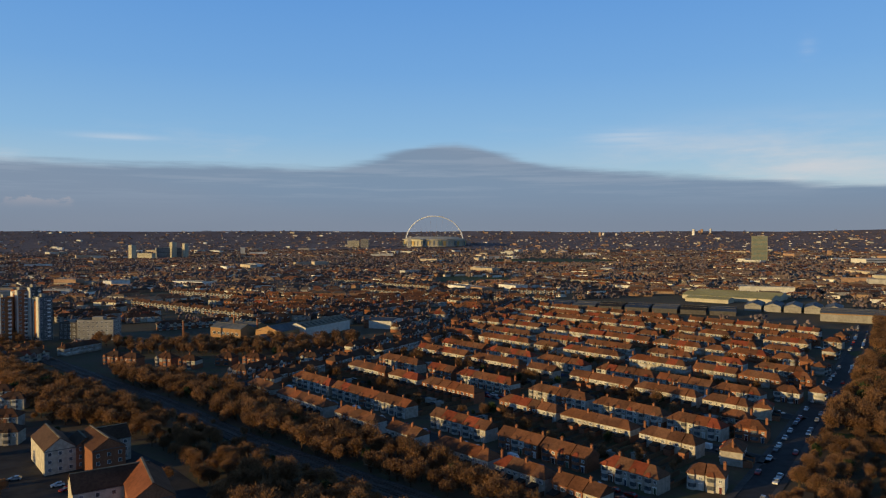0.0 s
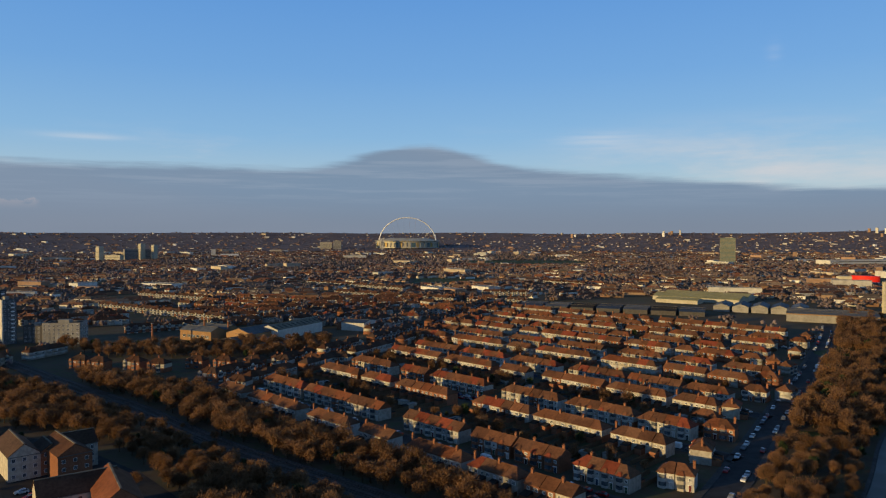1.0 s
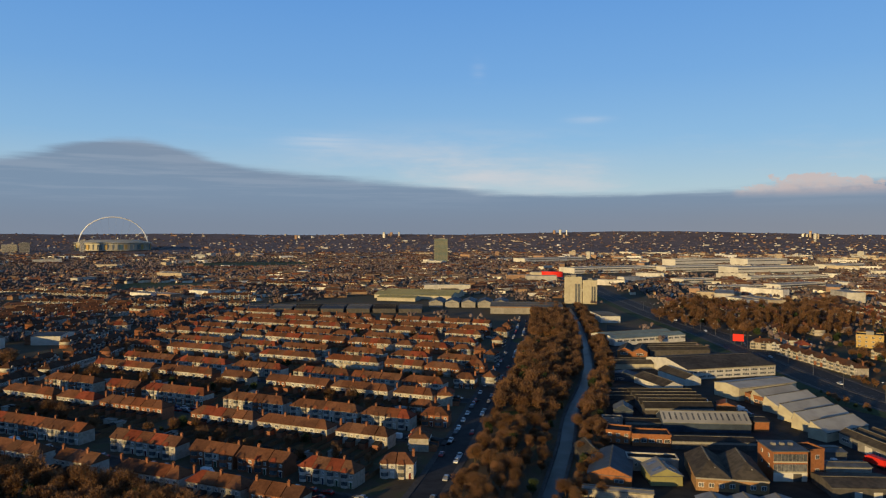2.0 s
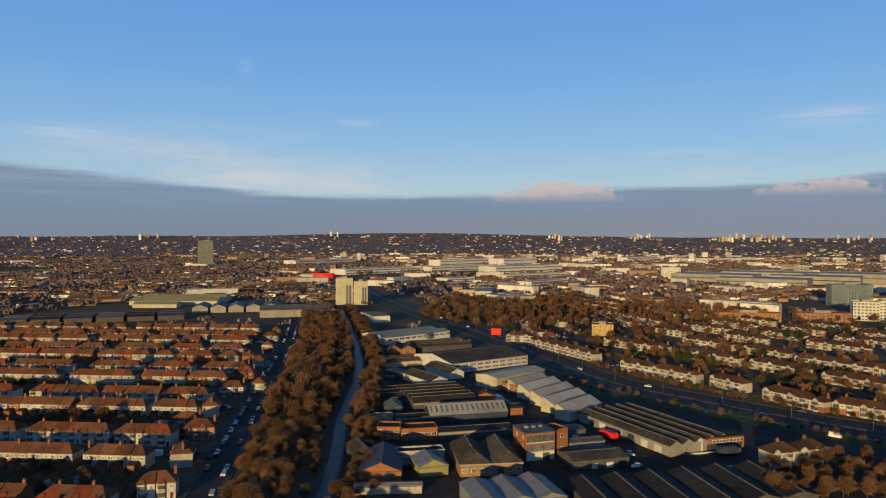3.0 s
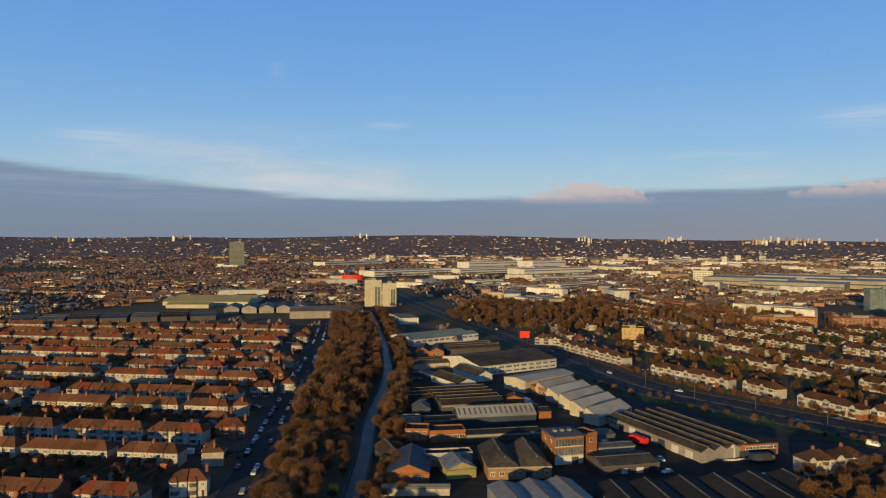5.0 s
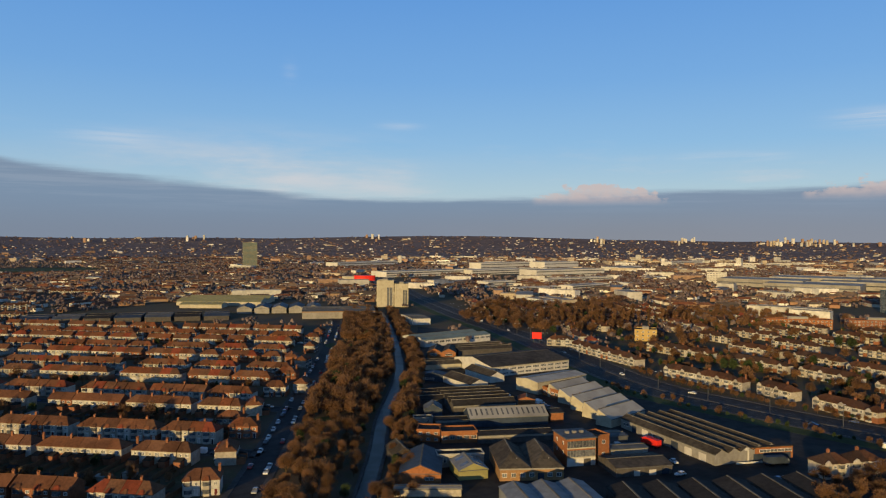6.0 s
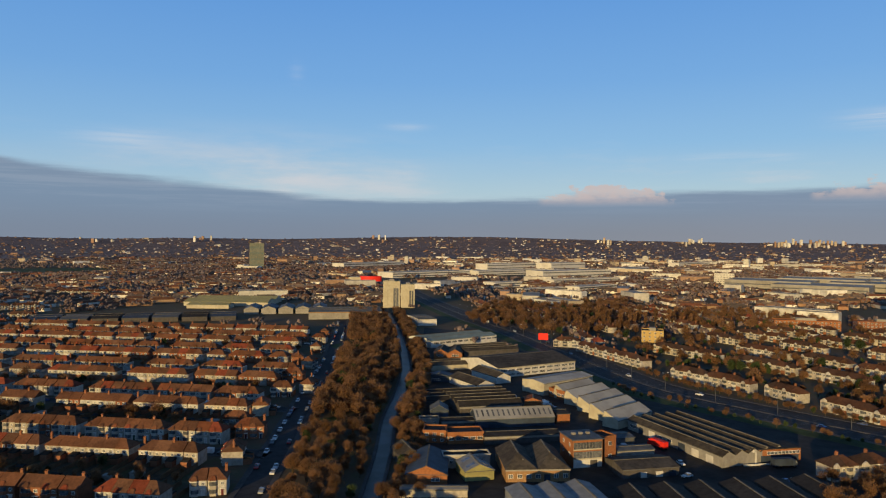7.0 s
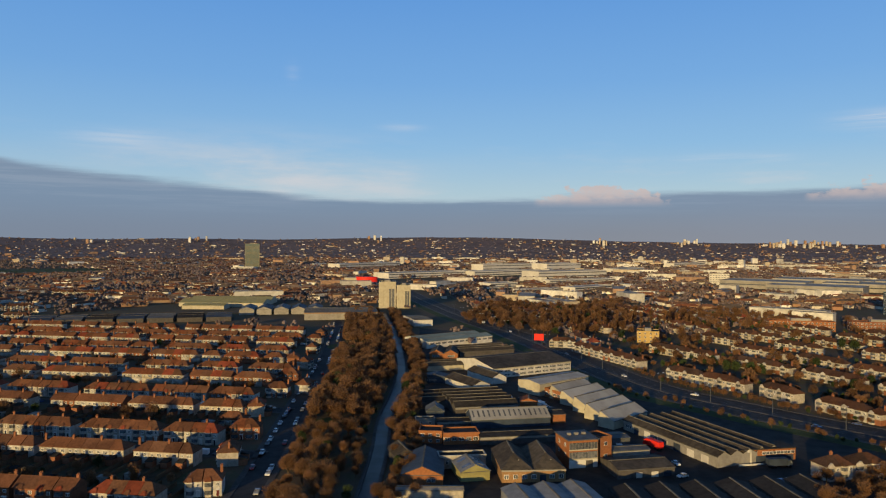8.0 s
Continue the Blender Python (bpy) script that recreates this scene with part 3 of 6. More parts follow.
def wall_mesh(kind, gable):
    mb = MB()
    y = HD / 2
    low, high = {"render": (0, 0), "brick": (1, 1), "half": (1, 0)}[kind]
    mb.box(-HW / 2, HW / 2, -y, y, 0, 2.7, low)
    mb.box(-HW / 2, HW / 2, -y, y, 2.7, EAVE, high)
    if gable:
        mb.prism_x(-HW / 2 + 0.02, HW / 2 - 0.02, [(-y, EAVE - 0.02), (y, EAVE - 0.02), (0, RIDGE - 0.02)], high)
    return mb.mesh("wall", [M_RENDER, M_BRICK])


WALLS = {(k, gb): wall_mesh(k, gb) for k in HOUSE_LABEL for gb in (False, True)}


def bay_mesh(kind, low, gabled):
    """A two-storey splayed bay with its own small roof, one skin."""
    mb = MB()
    ring = [(-1.5, 0.0), (-0.95, -0.8), (0.95, -0.8), (1.5, 0.0)]
    at = lambda sc, z: [(x * sc, y * sc, z) for x, y in ring]
    rings, mats = [at(1, 0)], []
    for sc, z, k in ((1, 0.85, 0), (0.94, 0.85, 2), (0.94, 2.25, 1), (1, 2.25, 2), (1, 3.4, 0), (0.94, 3.4, 2), (0.94, 4.75, 1), (1, 4.75, 2), (1, 5.2, 0), (1.14, 5.2, 2)):
        rings.append(at(sc, z))
        mats.append(k)
    if gabled:
        rings.append([(x * 0.04, y * 1.05, 6.6) for x, y in ring])
        mats.append(0)
    else:
        rings.append([(x * 0.35, y * 0.1 + 0.6, 6.4) for x, y in ring])
        mats.append(3)
    mb.loft(rings, mats)
    return mb.mesh("bay_window", [M_RENDER if kind != "brick" else M_BRICK, M_GLASS, M_FRAME, low])


BAYS = {(k, dk, gb): bay_mesh(k, M_DTILE if dk else M_TILE, gb) for k in HOUSE_LABEL for dk in (False, True) for gb in (False, True)}


def lean_mesh():
    mb = MB()
    mb.box(-1.5, 1.5, 0, 3.2, 0, 2.4, 0)
    mb.solid([(-1.6, -0.02, 2.4), (1.6, -0.02, 2.4), (1.6, 3.35, 2.4), (-1.6, 3.35, 2.4)], [(-1.6, -0.02, 3.3), (1.6, -0.02, 3.3), (1.6, 3.3, 2.55), (-1.6, 3.3, 2.55)], 1)
    return mb.mesh("rear_extension", [M_BRICK, M_FELT])


LEAN = lean_mesh()


def door_mesh():
    mb = MB()
    mb.box(-0.55, 0.55, -0.14, 0, 0, 2.25, 1)
    mb.box(-0.45, 0.45, -0.16, -0.12, 0.02, 2.1, 0)
    mb.box(-0.8, 0.8, -0.7, 0, 2.3, 2.42, 1)
    return mb.mesh("front_door", [M_DOOR, M_FRAME])


DOOR = door_mesh()


def house(kind, left, right, near, stack, dark=False):
    def build(m):
        h = thing("terraced_house", m, HOUSE_LABEL[kind], "house", "houses of the estate")
        wall = part("wall", WALLS[kind, bool(left == "gable" or right == "gable")], None, h)
        part("roof", ROOFS[left, right, dark], None, h)
        part("bay_window", BAYS[kind, dark, dark and stack], None, h, at=place(-1.2, -HD / 2))
        if stack:
            part("chimney", CHIMNEY, None, h, at=place(HW / 2 - 0.6, 0.4))
        if near:
            part("window", WIN_SMALL, None, wall, at=place(1.75, -HD / 2, 0, 3.45))
            part("front_door", DOOR, None, wall, at=place(1.75, -HD / 2, 0, 0.05))
            part("window", WIN_BIG, None, wall, at=place(-1.4, HD / 2, 180, 3.4))
            part("window", WIN_SMALL, None, wall, at=place(1.5, HD / 2, 180, 3.45))
            part("rear_extension", LEAN, None, h, at=place(1.2, HD / 2))
        else:
            part("window", WIN_SMALL, None, wall, at=place(1.75, -HD / 2, 0, 3.45))
            part("window", WIN_BIG, None, wall, at=place(-1.4, HD / 2, 180, 3.4))
        return h
    return build


rng = random.Random(7)
far_terraces = Bulk()


def far_house(kind, left, right, stack, m, dark=False):
    """The same house, joined into the far rows."""
    far_terraces.add(WALLS[kind, bool(left == "gable" or right == "gable")], m)
    far_terraces.add(ROOFS[left, right, dark], m)
    far_terraces.add(BAYS[kind, dark, dark and stack], m @ place(-1.2, -HD / 2))
    far_terraces.add(WIN_BIG, m @ place(-1.4, HD / 2, 180, 3.4))
    far_terraces.add(WIN_SMALL, m @ place(1.5, HD / 2, 180, 3.4))
    far_terraces.add(WIN_SMALL, m @ place(1.75, -HD / 2, 0, 3.4))
    if stack:
        far_terraces.add(CHIMNEY, m @ place(HW / 2 - 0.6, 0.4))


def house_line(p0, p1, near=False, gap=None, kinds=("render", "render", "half"), ends="hip", far=False, unit=6.3, back=0.0, dark=True):
    """Houses whose fronts stand on the line p0 p1, facing to its right."""
    length = math.hypot(p1[0] - p0[0], p1[1] - p0[1])
    n = max(1, round(length / unit))
    a = math.atan2(p1[1] - p0[1], p1[0] - p0[0])
    for i in range(n):
        t = (i + 0.5) / n
        off = HD / 2 + back
        x = p0[0] + (p1[0] - p0[0]) * t - math.sin(a) * off
        y = p0[1] + (p1[1] - p0[1]) * t + math.cos(a) * off
        e0 = ends if i == 0 or (gap and i % gap == 0) else ""
        e1 = ends if i == n - 1 or (gap and i % gap == gap - 1) else ""
        k = rng.choice(kinds)
        m = place(x, y, math.degrees(a)) @ Matrix.Diagonal((length / n / HW * (0.97 if e0 or e1 else 1), 1, 1, 1))
        if far:
            far_house(k, e0, e1, i % 2 == 0, m, dark)
        else:
            key = (k, e0, e1, near, i % 2 == 0, dark)
            again(key, m, house(*key))



def terrace(s0, s1, o, face, near, ends="mix"):
    """A terrace of houses from s0 to s1 along row o; face -1 turns the fronts to the nearer street."""
    n = max(2, round((s1 - s0) / 6.1))
    step = (s1 - s0) / n
    deg = math.degrees(EST) + (0 if face < 0 else 180)
    kind = rng.choice(["render"] * 5 + ["half"] * 2 + ["brick"])
    end = rng.choice(["hip", "gable", "hip"]) if ends == "mix" else ends
    for i in range(n):
        k = kind if rng.random() < 0.72 else rng.choice(["render", "half", "brick"])
        x, y = est(s0 + (i + 0.5) * step, o)
        first, last = (i == 0, i == n - 1) if face < 0 else (i == n - 1, i == 0)
        e0, e1 = end if first else "", end if last else ""
        m = place(x, y, deg) @ Matrix.Diagonal((step / HW, 1, 1, 1))
        if o > 360:
            far_house(k, e0, e1, i % 2 == 0, m)
        else:
            key = (k, e0, e1, near, i % 2 == 0)
            again(key, m, house(*key))


# rows that can be read one by one: (row, fronts, stretches along the row)
ROWS = [
    (181, 1, [(-342, -318), (-312, -270), (-261, -233), (-224, -206), (-196, -167), (-164, -142), (-139, -121)]),
    (208, -1, [(-342, -306), (-303, -244), (-227, -194), (-187, -167), (-165, -145), (-139, -117)]),
    (250.5, 1, [(-349, -313), (-310, -285), (-281, -242), (-225, -191), (-189, -154), (-150, -126)]),
    (279, -1, [(-355, -318), (-308, -288), (-284, -243), (-231, -196), (-192, -156), (-154, -130)]),
    (323, 1, [(-368, -322), (-316, -276), (-269, -250), (-238, -200), (-197, -163), (-160, -138)]),
    (350, -1, [(-372, -332), (-328, -289), (-284, -248), (-239, -202), (-200, -170), (-168, -144)]),
    (393, 1, [(-420, -384), (-377, -327), (-322, -300), (-296, -252), (-244, -206), (-201, -176), (-174, -151)]),
    (423, -1, [(-430, -402), (-398, -351), (-345, -305), (-299, -263), (-250, -218), (-212, -185), (-178, -156)]),
]
for o, face, spans in ROWS:
    for s0, s1 in spans:
        terrace(s0, s1, o, face, o < 330)
for o, face, s0, s1 in ((464, 1, -458, -168), (494, -1, -470, -172), (535, 1, -492, -186), (565, -1, -505, -192), (606, 1, -520, -205)):
    s = s0
    while s < s1 - 15:
        length = rng.choice([13, 19, 25, 25, 31, 37])
        terrace(s, min(s + length, s1), o, face, False)
        s += length + rng.choice([3, 4, 9])

# houses that close the rows along the side road
for x, y, deg, k in ((88, 232, -30, "render"), (108, 259, -120, "render"), (127, 287, -35, "brick"), (148, 322, -120, "render"), (174, 352, -40, "half"), (203, 402, -40, "render"), (228, 438, -120, "brick")):
    for side, e0, e1 in ((-1, "hip", ""), (1, "", "hip")):
        key = (k, e0, e1, True, side > 0)
        again(key, place(x, y, deg) @ place(side * HW / 2, 0), house(*key))

# houses along the trunk road, their fronts to the carriageway, and the rows behind
for p0, p1 in (((428, 384), (440, 366)), ((427, 359), (401, 280)), ((391, 252), (384, 197)), ((387, 190), (380, 168)), ((375, 155), (366, 122)), ((370, 120), (371, 84))):
    house_line(p0, p1, gap=4)
for p0, p1 in (((470, 319), (464, 262)), ((463, 250), (456, 205)), ((458, 198), (447, 160)), ((444, 150), (436, 108))):
    house_line(p0, p1, gap=6)
for p0, p1 in (((520, 278), (512, 236)), ((512, 226), (502, 190)), ((494, 184), (484, 116))):
    house_line(p0, p1, gap=6)
for s, o, turn, k in ((-152, 300, 0, "half"), (-146, 380, 90, "render"), (-165, 408, 0, "brick"), (-170, 452, 90, "render"), (-185, 515, 90, "half"), (-198, 560, 0, "render"), (-205, 600, 90, "brick")):
    x, y = est(s + 18, o)
    for side, e0, e1 in ((-1, "hip", ""), (1, "", "hip")):
        far_house(k, e0, e1, side > 0, place(x, y, math.degrees(EST) + turn) @ place(side * HW / 2, 0))
for q in range(4):
    for k in range(5):
        x0, y0 = 562 + q * 44 + k * 7, 330 - k * 62 - q * 6
        house_line((x0, y0), (x0 - 8, y0 - rng.choice((38, 46, 52))), gap=rng.choice((2, 4)), far=True)
# semi-detached pairs before the railway
for x, y in ((-214, 452), (-200, 446), (-178, 446), (-160, 438), (-140, 448), (-122, 446), (-104, 448), (-86, 448), (-68, 452), (-50, 458), (-120, 408), (-98, 385)):
    house_line((x - 6, y), (x + 6, y - 4), kinds=("brick", "half"), far=False)
# both sides of the street at the edge of the estate
for i in range(4, len(LEFT_STREET) - 5, 5):
    p, q = Vector(LEFT_STREET[i]), Vector(LEFT_STREET[i + 4])
    d = (q - p).normalized()
    nrm = Vector((-d.y, d.x))
    house_line(tuple(p + nrm * 9), tuple(q + nrm * 9), far=True, kinds=("brick", "half", "brick"), gap=4)
    house_line(tuple(q - nrm * 9), tuple(p - nrm * 9), far=True, kinds=("brick", "half", "render"), gap=4)
# long sunlit rows in the suburbs
for p0, p1 in [((-363.0, 815.4), (-185.2, 683.0)), ((-186.8, 1195.0), (-20.1, 1041.4)), ((-114.1, 983.0), (46.3, 869.3)), ((-376.6, 965.0), (-261.6, 891.4)), ((217.7, 1195.0), (274.4, 1130.9)), ((91.1, 973.9), (155.0, 956.2))]:
    house_line(p0, p1, far=True, kinds=("render", "render", "half"), gap=6)
far_terraces.build("far_terraces", "further rows of brown-roofed terraced houses", "houses")


# ---------------------------------------------------------------- trees


def crown_mesh(seed, rad, high, base, n, twig=M_TWIG, size=0.55):
    """Hundreds of thin twig blades on limbs, gathered in uneven lobes."""
    r = random.Random(seed)
    mb = MB()
    lobes = []
    for i in range(r.randint(13, 18)):
        a = r.uniform(0, 6.283)
        d = rad * r.uniform(0.15, 0.62)
        lobes.append((d * math.cos(a), d * math.sin(a), base + high * r.uniform(0.25, 0.78), rad * r.uniform(0.34, 0.6)))
    lobes.append((0, 0, base + high * 0.72, rad * 0.5))
    for i in range(n):
        cx, cy, cz, cr = r.choice(lobes)
        d = Vector((r.gauss(0, 1), r.gauss(0, 1), r.gauss(0, 1))).normalized()
        p = Vector((cx, cy, cz)) + d * cr * r.uniform(0.35, 1.1) ** 0.8
        q = (d + Vector((r.gauss(0, 0.6), r.gauss(0, 0.6), r.gauss(0.2, 0.6)))).normalized()
        side = q.orthogonal().normalized()
        side = (side * math.cos(i) + q.cross(side) * math.sin(i)) * size * r.uniform(0.16, 0.36)
        q = q * size * r.uniform(1.1, 2.2)
        mb.poly([p - side, p + side, p + q])
    return mb.mesh("crown", [twig])


def trunk_mesh(seed, high, rad):
    r = random.Random(seed + 50)
    mb = MB()
    mb.cyl((0, 0, -0.3), (0, 0, high * 0.4), 0.035 * high, 0.022 * high, 7)
    for i in range(7):
        a = i * 2.4 + r.uniform(-0.4, 0.4)
        z = high * r.uniform(0.28, 0.42)
        e = Vector((math.cos(a) * rad * 0.6, math.sin(a) * rad * 0.6, high * r.uniform(0.6, 0.9)))
        mb.cyl((0, 0, z), e, 0.014 * high, 0.004 * high, 5)
        for j in range(2):
            f = e + Vector((r.gauss(0, 1), r.gauss(0, 1), r.uniform(0, 1))) * rad * 0.3
            mb.cyl(Vector((0, 0, z)).lerp(e, 0.6), f, 0.007 * high, 0.002 * high, 4)
    return mb.mesh("trunk", [M_BARK])


TREES = []
for i in range(6):
    h, r = (9.5, 11, 8, 12, 10, 7)[i], (3.9, 4.4, 3.6, 4.6, 4.8, 3.2)[i]
    TREES.append((trunk_mesh(i, h, r), crown_mesh(i, r, h * 0.8, h * 0.2, 4200, size=0.34)))
FIRS = [(trunk_mesh(20 + i, 8, 1.5), crown_mesh(30 + i, 2.6, 7.5, 0.6, 1500, M_EVER, 0.5)) for i in range(2)]
POPLAR = (trunk_mesh(40, 17, 1.4), crown_mesh(41, 2.4, 17, 2.0, 1800, M_TWIG, 0.5))
LIGHT = [crown_mesh(i, (3.9, 4.4, 3.6)[i], (7.6, 8.8, 6.4)[i], 2.0, 1000, size=0.66) for i in range(3)]
LIGHT_FIR = crown_mesh(33, 2.6, 7.5, 0.6, 800, M_EVER, 0.7)
trng = random.Random(11)
far_trees, tree_count = Bulk(), [0]


def tree(x, y, scale=1.0, kind="bare"):
    if kind == "bare":
        i = trng.randrange(len(TREES))
        src, label = TREES[i], "bare winter tree with russet twigs"
    elif kind == "fir":
        i = 10 + trng.randrange(len(FIRS))
        src, label = FIRS[i - 10], "dark evergreen tree with dense foliage"
    else:
        i, src, label = 20, POPLAR, "tall slim bare poplar tree"

    def build(m):
        t = thing("tree", m, label, "tree", "trees")
        part("trunk", src[0], None, t)
        part("crown", src[1], None, t)
        return t
    s = scale * trng.uniform(0.8, 1.2)
    m = place(x, y, trng.uniform(0, 360), level(x, y)) @ Matrix.Diagonal((s, s, s * trng.uniform(0.9, 1.1), 1))
    single = kind == "tall" or (math.hypot(x, y) < 330 and scale > 0.64 and tree_count[0] < 300)
    if single:
        tree_count[0] += 1
        again(("tree", i), m, build)
    elif kind == "fir":
        far_trees.add(LIGHT_FIR, m)
    else:
        far_trees.add(LIGHT[i % 3], m)
        far_trees.add(src[0], m)


def wooded(line, off0, off1, step, scale, skip=lambda x, y: False, fir=0.06):
    for x, y, a in arc(line, step):
        c, s = math.cos(radians(a)), math.sin(radians(a))
        k = max(1, round(abs(off1 - off0) / step))
        for i in range(k):
            off = off0 + (off1 - off0) * (i + trng.random()) / k
            px_, py_ = x - s * off + trng.uniform(-2, 2), y + c * off + trng.uniform(-2, 2)
            if not skip(px_, py_):
                tree(px_, py_, scale, "fir" if trng.random() < fir else "bare")


def near_line(x, y, pts):
    return min(math.hypot(x - p[0], y - p[1]) for p in pts)


CANAL_PTS, RAIL_PTS, SIDE_PTS = [p[:2] for p in arc(CANAL, 4)], [p[:2] for p in arc(RAILWAY, 4)], [p[:2] for p in arc(SIDE_ROAD, 4)]
# strip between the side road and the canal
for x, y, a in arc(SIDE_ROAD, 6.0):
    c, s = math.cos(radians(a)), math.sin(radians(a))
    off = -11.0
    while off > -75:
        qx, qy = x - s * off + trng.uniform(-1.5, 1.5), y + c * off + trng.uniform(-1.5, 1.5)
        d = near_line(qx, qy, CANAL_PTS)
        if d < 5.6:
            break
        clear = math.hypot(qx - 168, qy - 282) < 10 or (math.hypot(qx - 300, qy - 480) < 22) or (math.hypot(qx - 205, qy - 335) < 9)
        if not clear and trng.random() < 0.9:
            tree(qx, qy, 0.9 if d > 14 else 0.75, "fir" if trng.random() < 0.07 else "bare")
        off -= 6.0
# right bank of the canal
wooded(CANAL, -15.0, -5.4, 4.8, 0.7)


def inside(x, y, ring):
    hit = False
    for (x0, y0), (x1, y1) in zip(ring, ring[1:] + ring[:1]):
        if (y0 > y) != (y1 > y) and x < (x1 - x0) * (y - y0) / (y1 - y0) + x0:
            hit = not hit
    return hit


def wood(ring, step, scale, fir=0.05, clear=(), scrub=False):
    xs, ys = [p[0] for p in ring], [p[1] for p in ring]
    x = min(xs)
    while x < max(xs):
        y = min(ys)
        while y < max(ys):
            qx, qy = x + trng.uniform(-0.45, 0.45) * step, y + trng.uniform(-0.45, 0.45) * step
            y += step
            if inside(qx, qy, ring) and near_line(qx, qy, RAIL_PTS) > 6.6 and all(math.hypot(qx - cx, qy - cy) > cr for cx, cy, cr in clear):
                k = min(scale, 0.32 + near_line(qx, qy, RAIL_PTS) / 42) if scrub else scale
                tree(qx, qy, k, "fir" if trng.random() < fir else "bare")
        x += step


# scrub and woodland on both sides of the railway
wood([(-290, 452), (-207, 385), (-151, 345), (-95, 288), (-31, 228), (0, 198), (-10, 180), (-60, 196), (-78, 226), (-92, 252), (-118, 276), (-139, 300), (-177, 312), (-246, 385)], 5.6, 0.82, clear=((-128, 252, 22),), scrub=True)
wood([(-200, 425), (-186, 398), (-138, 352), (-89, 303), (-38, 254), (14, 208), (30, 212), (0, 252), (-19, 271), (-35, 292), (-55, 303), (-87, 342), (-128, 388)], 5.6, 0.8)
wood([(-420, 640), (-330, 545), (-260, 470), (-290, 450), (-400, 560)], 8, 0.8)
wood([(-270, 540), (-196, 530), (-120, 548), (-66, 550), (-60, 500), (-120, 470), (-220, 488)], 8.5, 0.8)
# woods beyond the trunk road
wood([(500, 575), (640, 680), (800, 585), (645, 455), (560, 400), (482, 425), (470, 500)], 12.5, 0.95, 0.08)
wood([(620, 400), (740, 480), (870, 405), (785, 315), (675, 318)], 14, 0.9, 0.2)
for k in range(16):
    tree(505 + k * 7 + trng.uniform(-3, 3), 470 - k * 3 + trng.uniform(-8, 8), 1.0, "tall")
for k in range(14):
    tree(520 + k * 9 + trng.uniform(-3, 3), 440 - k * 3.5 + trng.uniform(-6, 6), 0.9, "tall")
for k in range(330):
    x, y = (405, 448, 478)[k % 3] + trng.uniform(-6, 6) + (k % 3 == 0) * 8, trng.uniform(80, 330)
    tree(x + (y - 200) * 0.14, y, trng.uniform(0.3, 0.72), "fir" if trng.random() < 0.25 else "bare")
for k in range(330):
    tree(trng.uniform(490, 800), trng.uniform(40, 400), trng.uniform(0.4, 0.95), "fir" if trng.random() < 0.3 else "bare")
wooded(TRUNK_ROAD[8:34], -20.5, -17.5, 3.4, 0.4, lambda x, y: False, 0.2)
# large evergreens among the houses
for x, y in [(434, 235), (435, 229), (445, 225), (600, 229), (598, 218), (584, 261), (650, 201), (635, 205), (644, 188), (493, 204)]:
    tree(x, y, 1.25, "fir")
# around the flats in the foreground
for k in range(80):
    x, y = trng.uniform(-235, -70), trng.uniform(175, 330)
    if math.hypot(x + 126, y - 250) > 30 and math.hypot(x + 96, y - 205) > 26:
        tree(x, y, trng.uniform(0.3, 0.62), "fir" if trng.random() < 0.2 else "bare")
# before the works and along the verge
wood([(262, 108), (326, 74), (300, 20), (262, 58), (229, 94)], 7.0, 0.62)
wooded(TRUNK_ROAD[6:32], 19.0, 25.0, 4.5, 0.36, lambda x, y: False, 0.4)

# gardens of the estate
for o in (229, 301, 371, 443, 515, 586):
    for k in range(64 if o < 400 else 40):
        s = trng.uniform(-350 - (o - 230) * 0.4, -125 - (o - 230) * 0.2)
        x, y = est(s, o + trng.uniform(-9, 9))
        tree(x, y, trng.choice((0.3, 0.38, 0.45, 0.6, 0.75)), "fir" if trng.random() < 0.22 else "bare")
far_trees.build("garden_trees", "bare winter trees and shrubs in gardens and woods", "trees")

# ---------------------------------------------------------------- the works between canal and trunk road


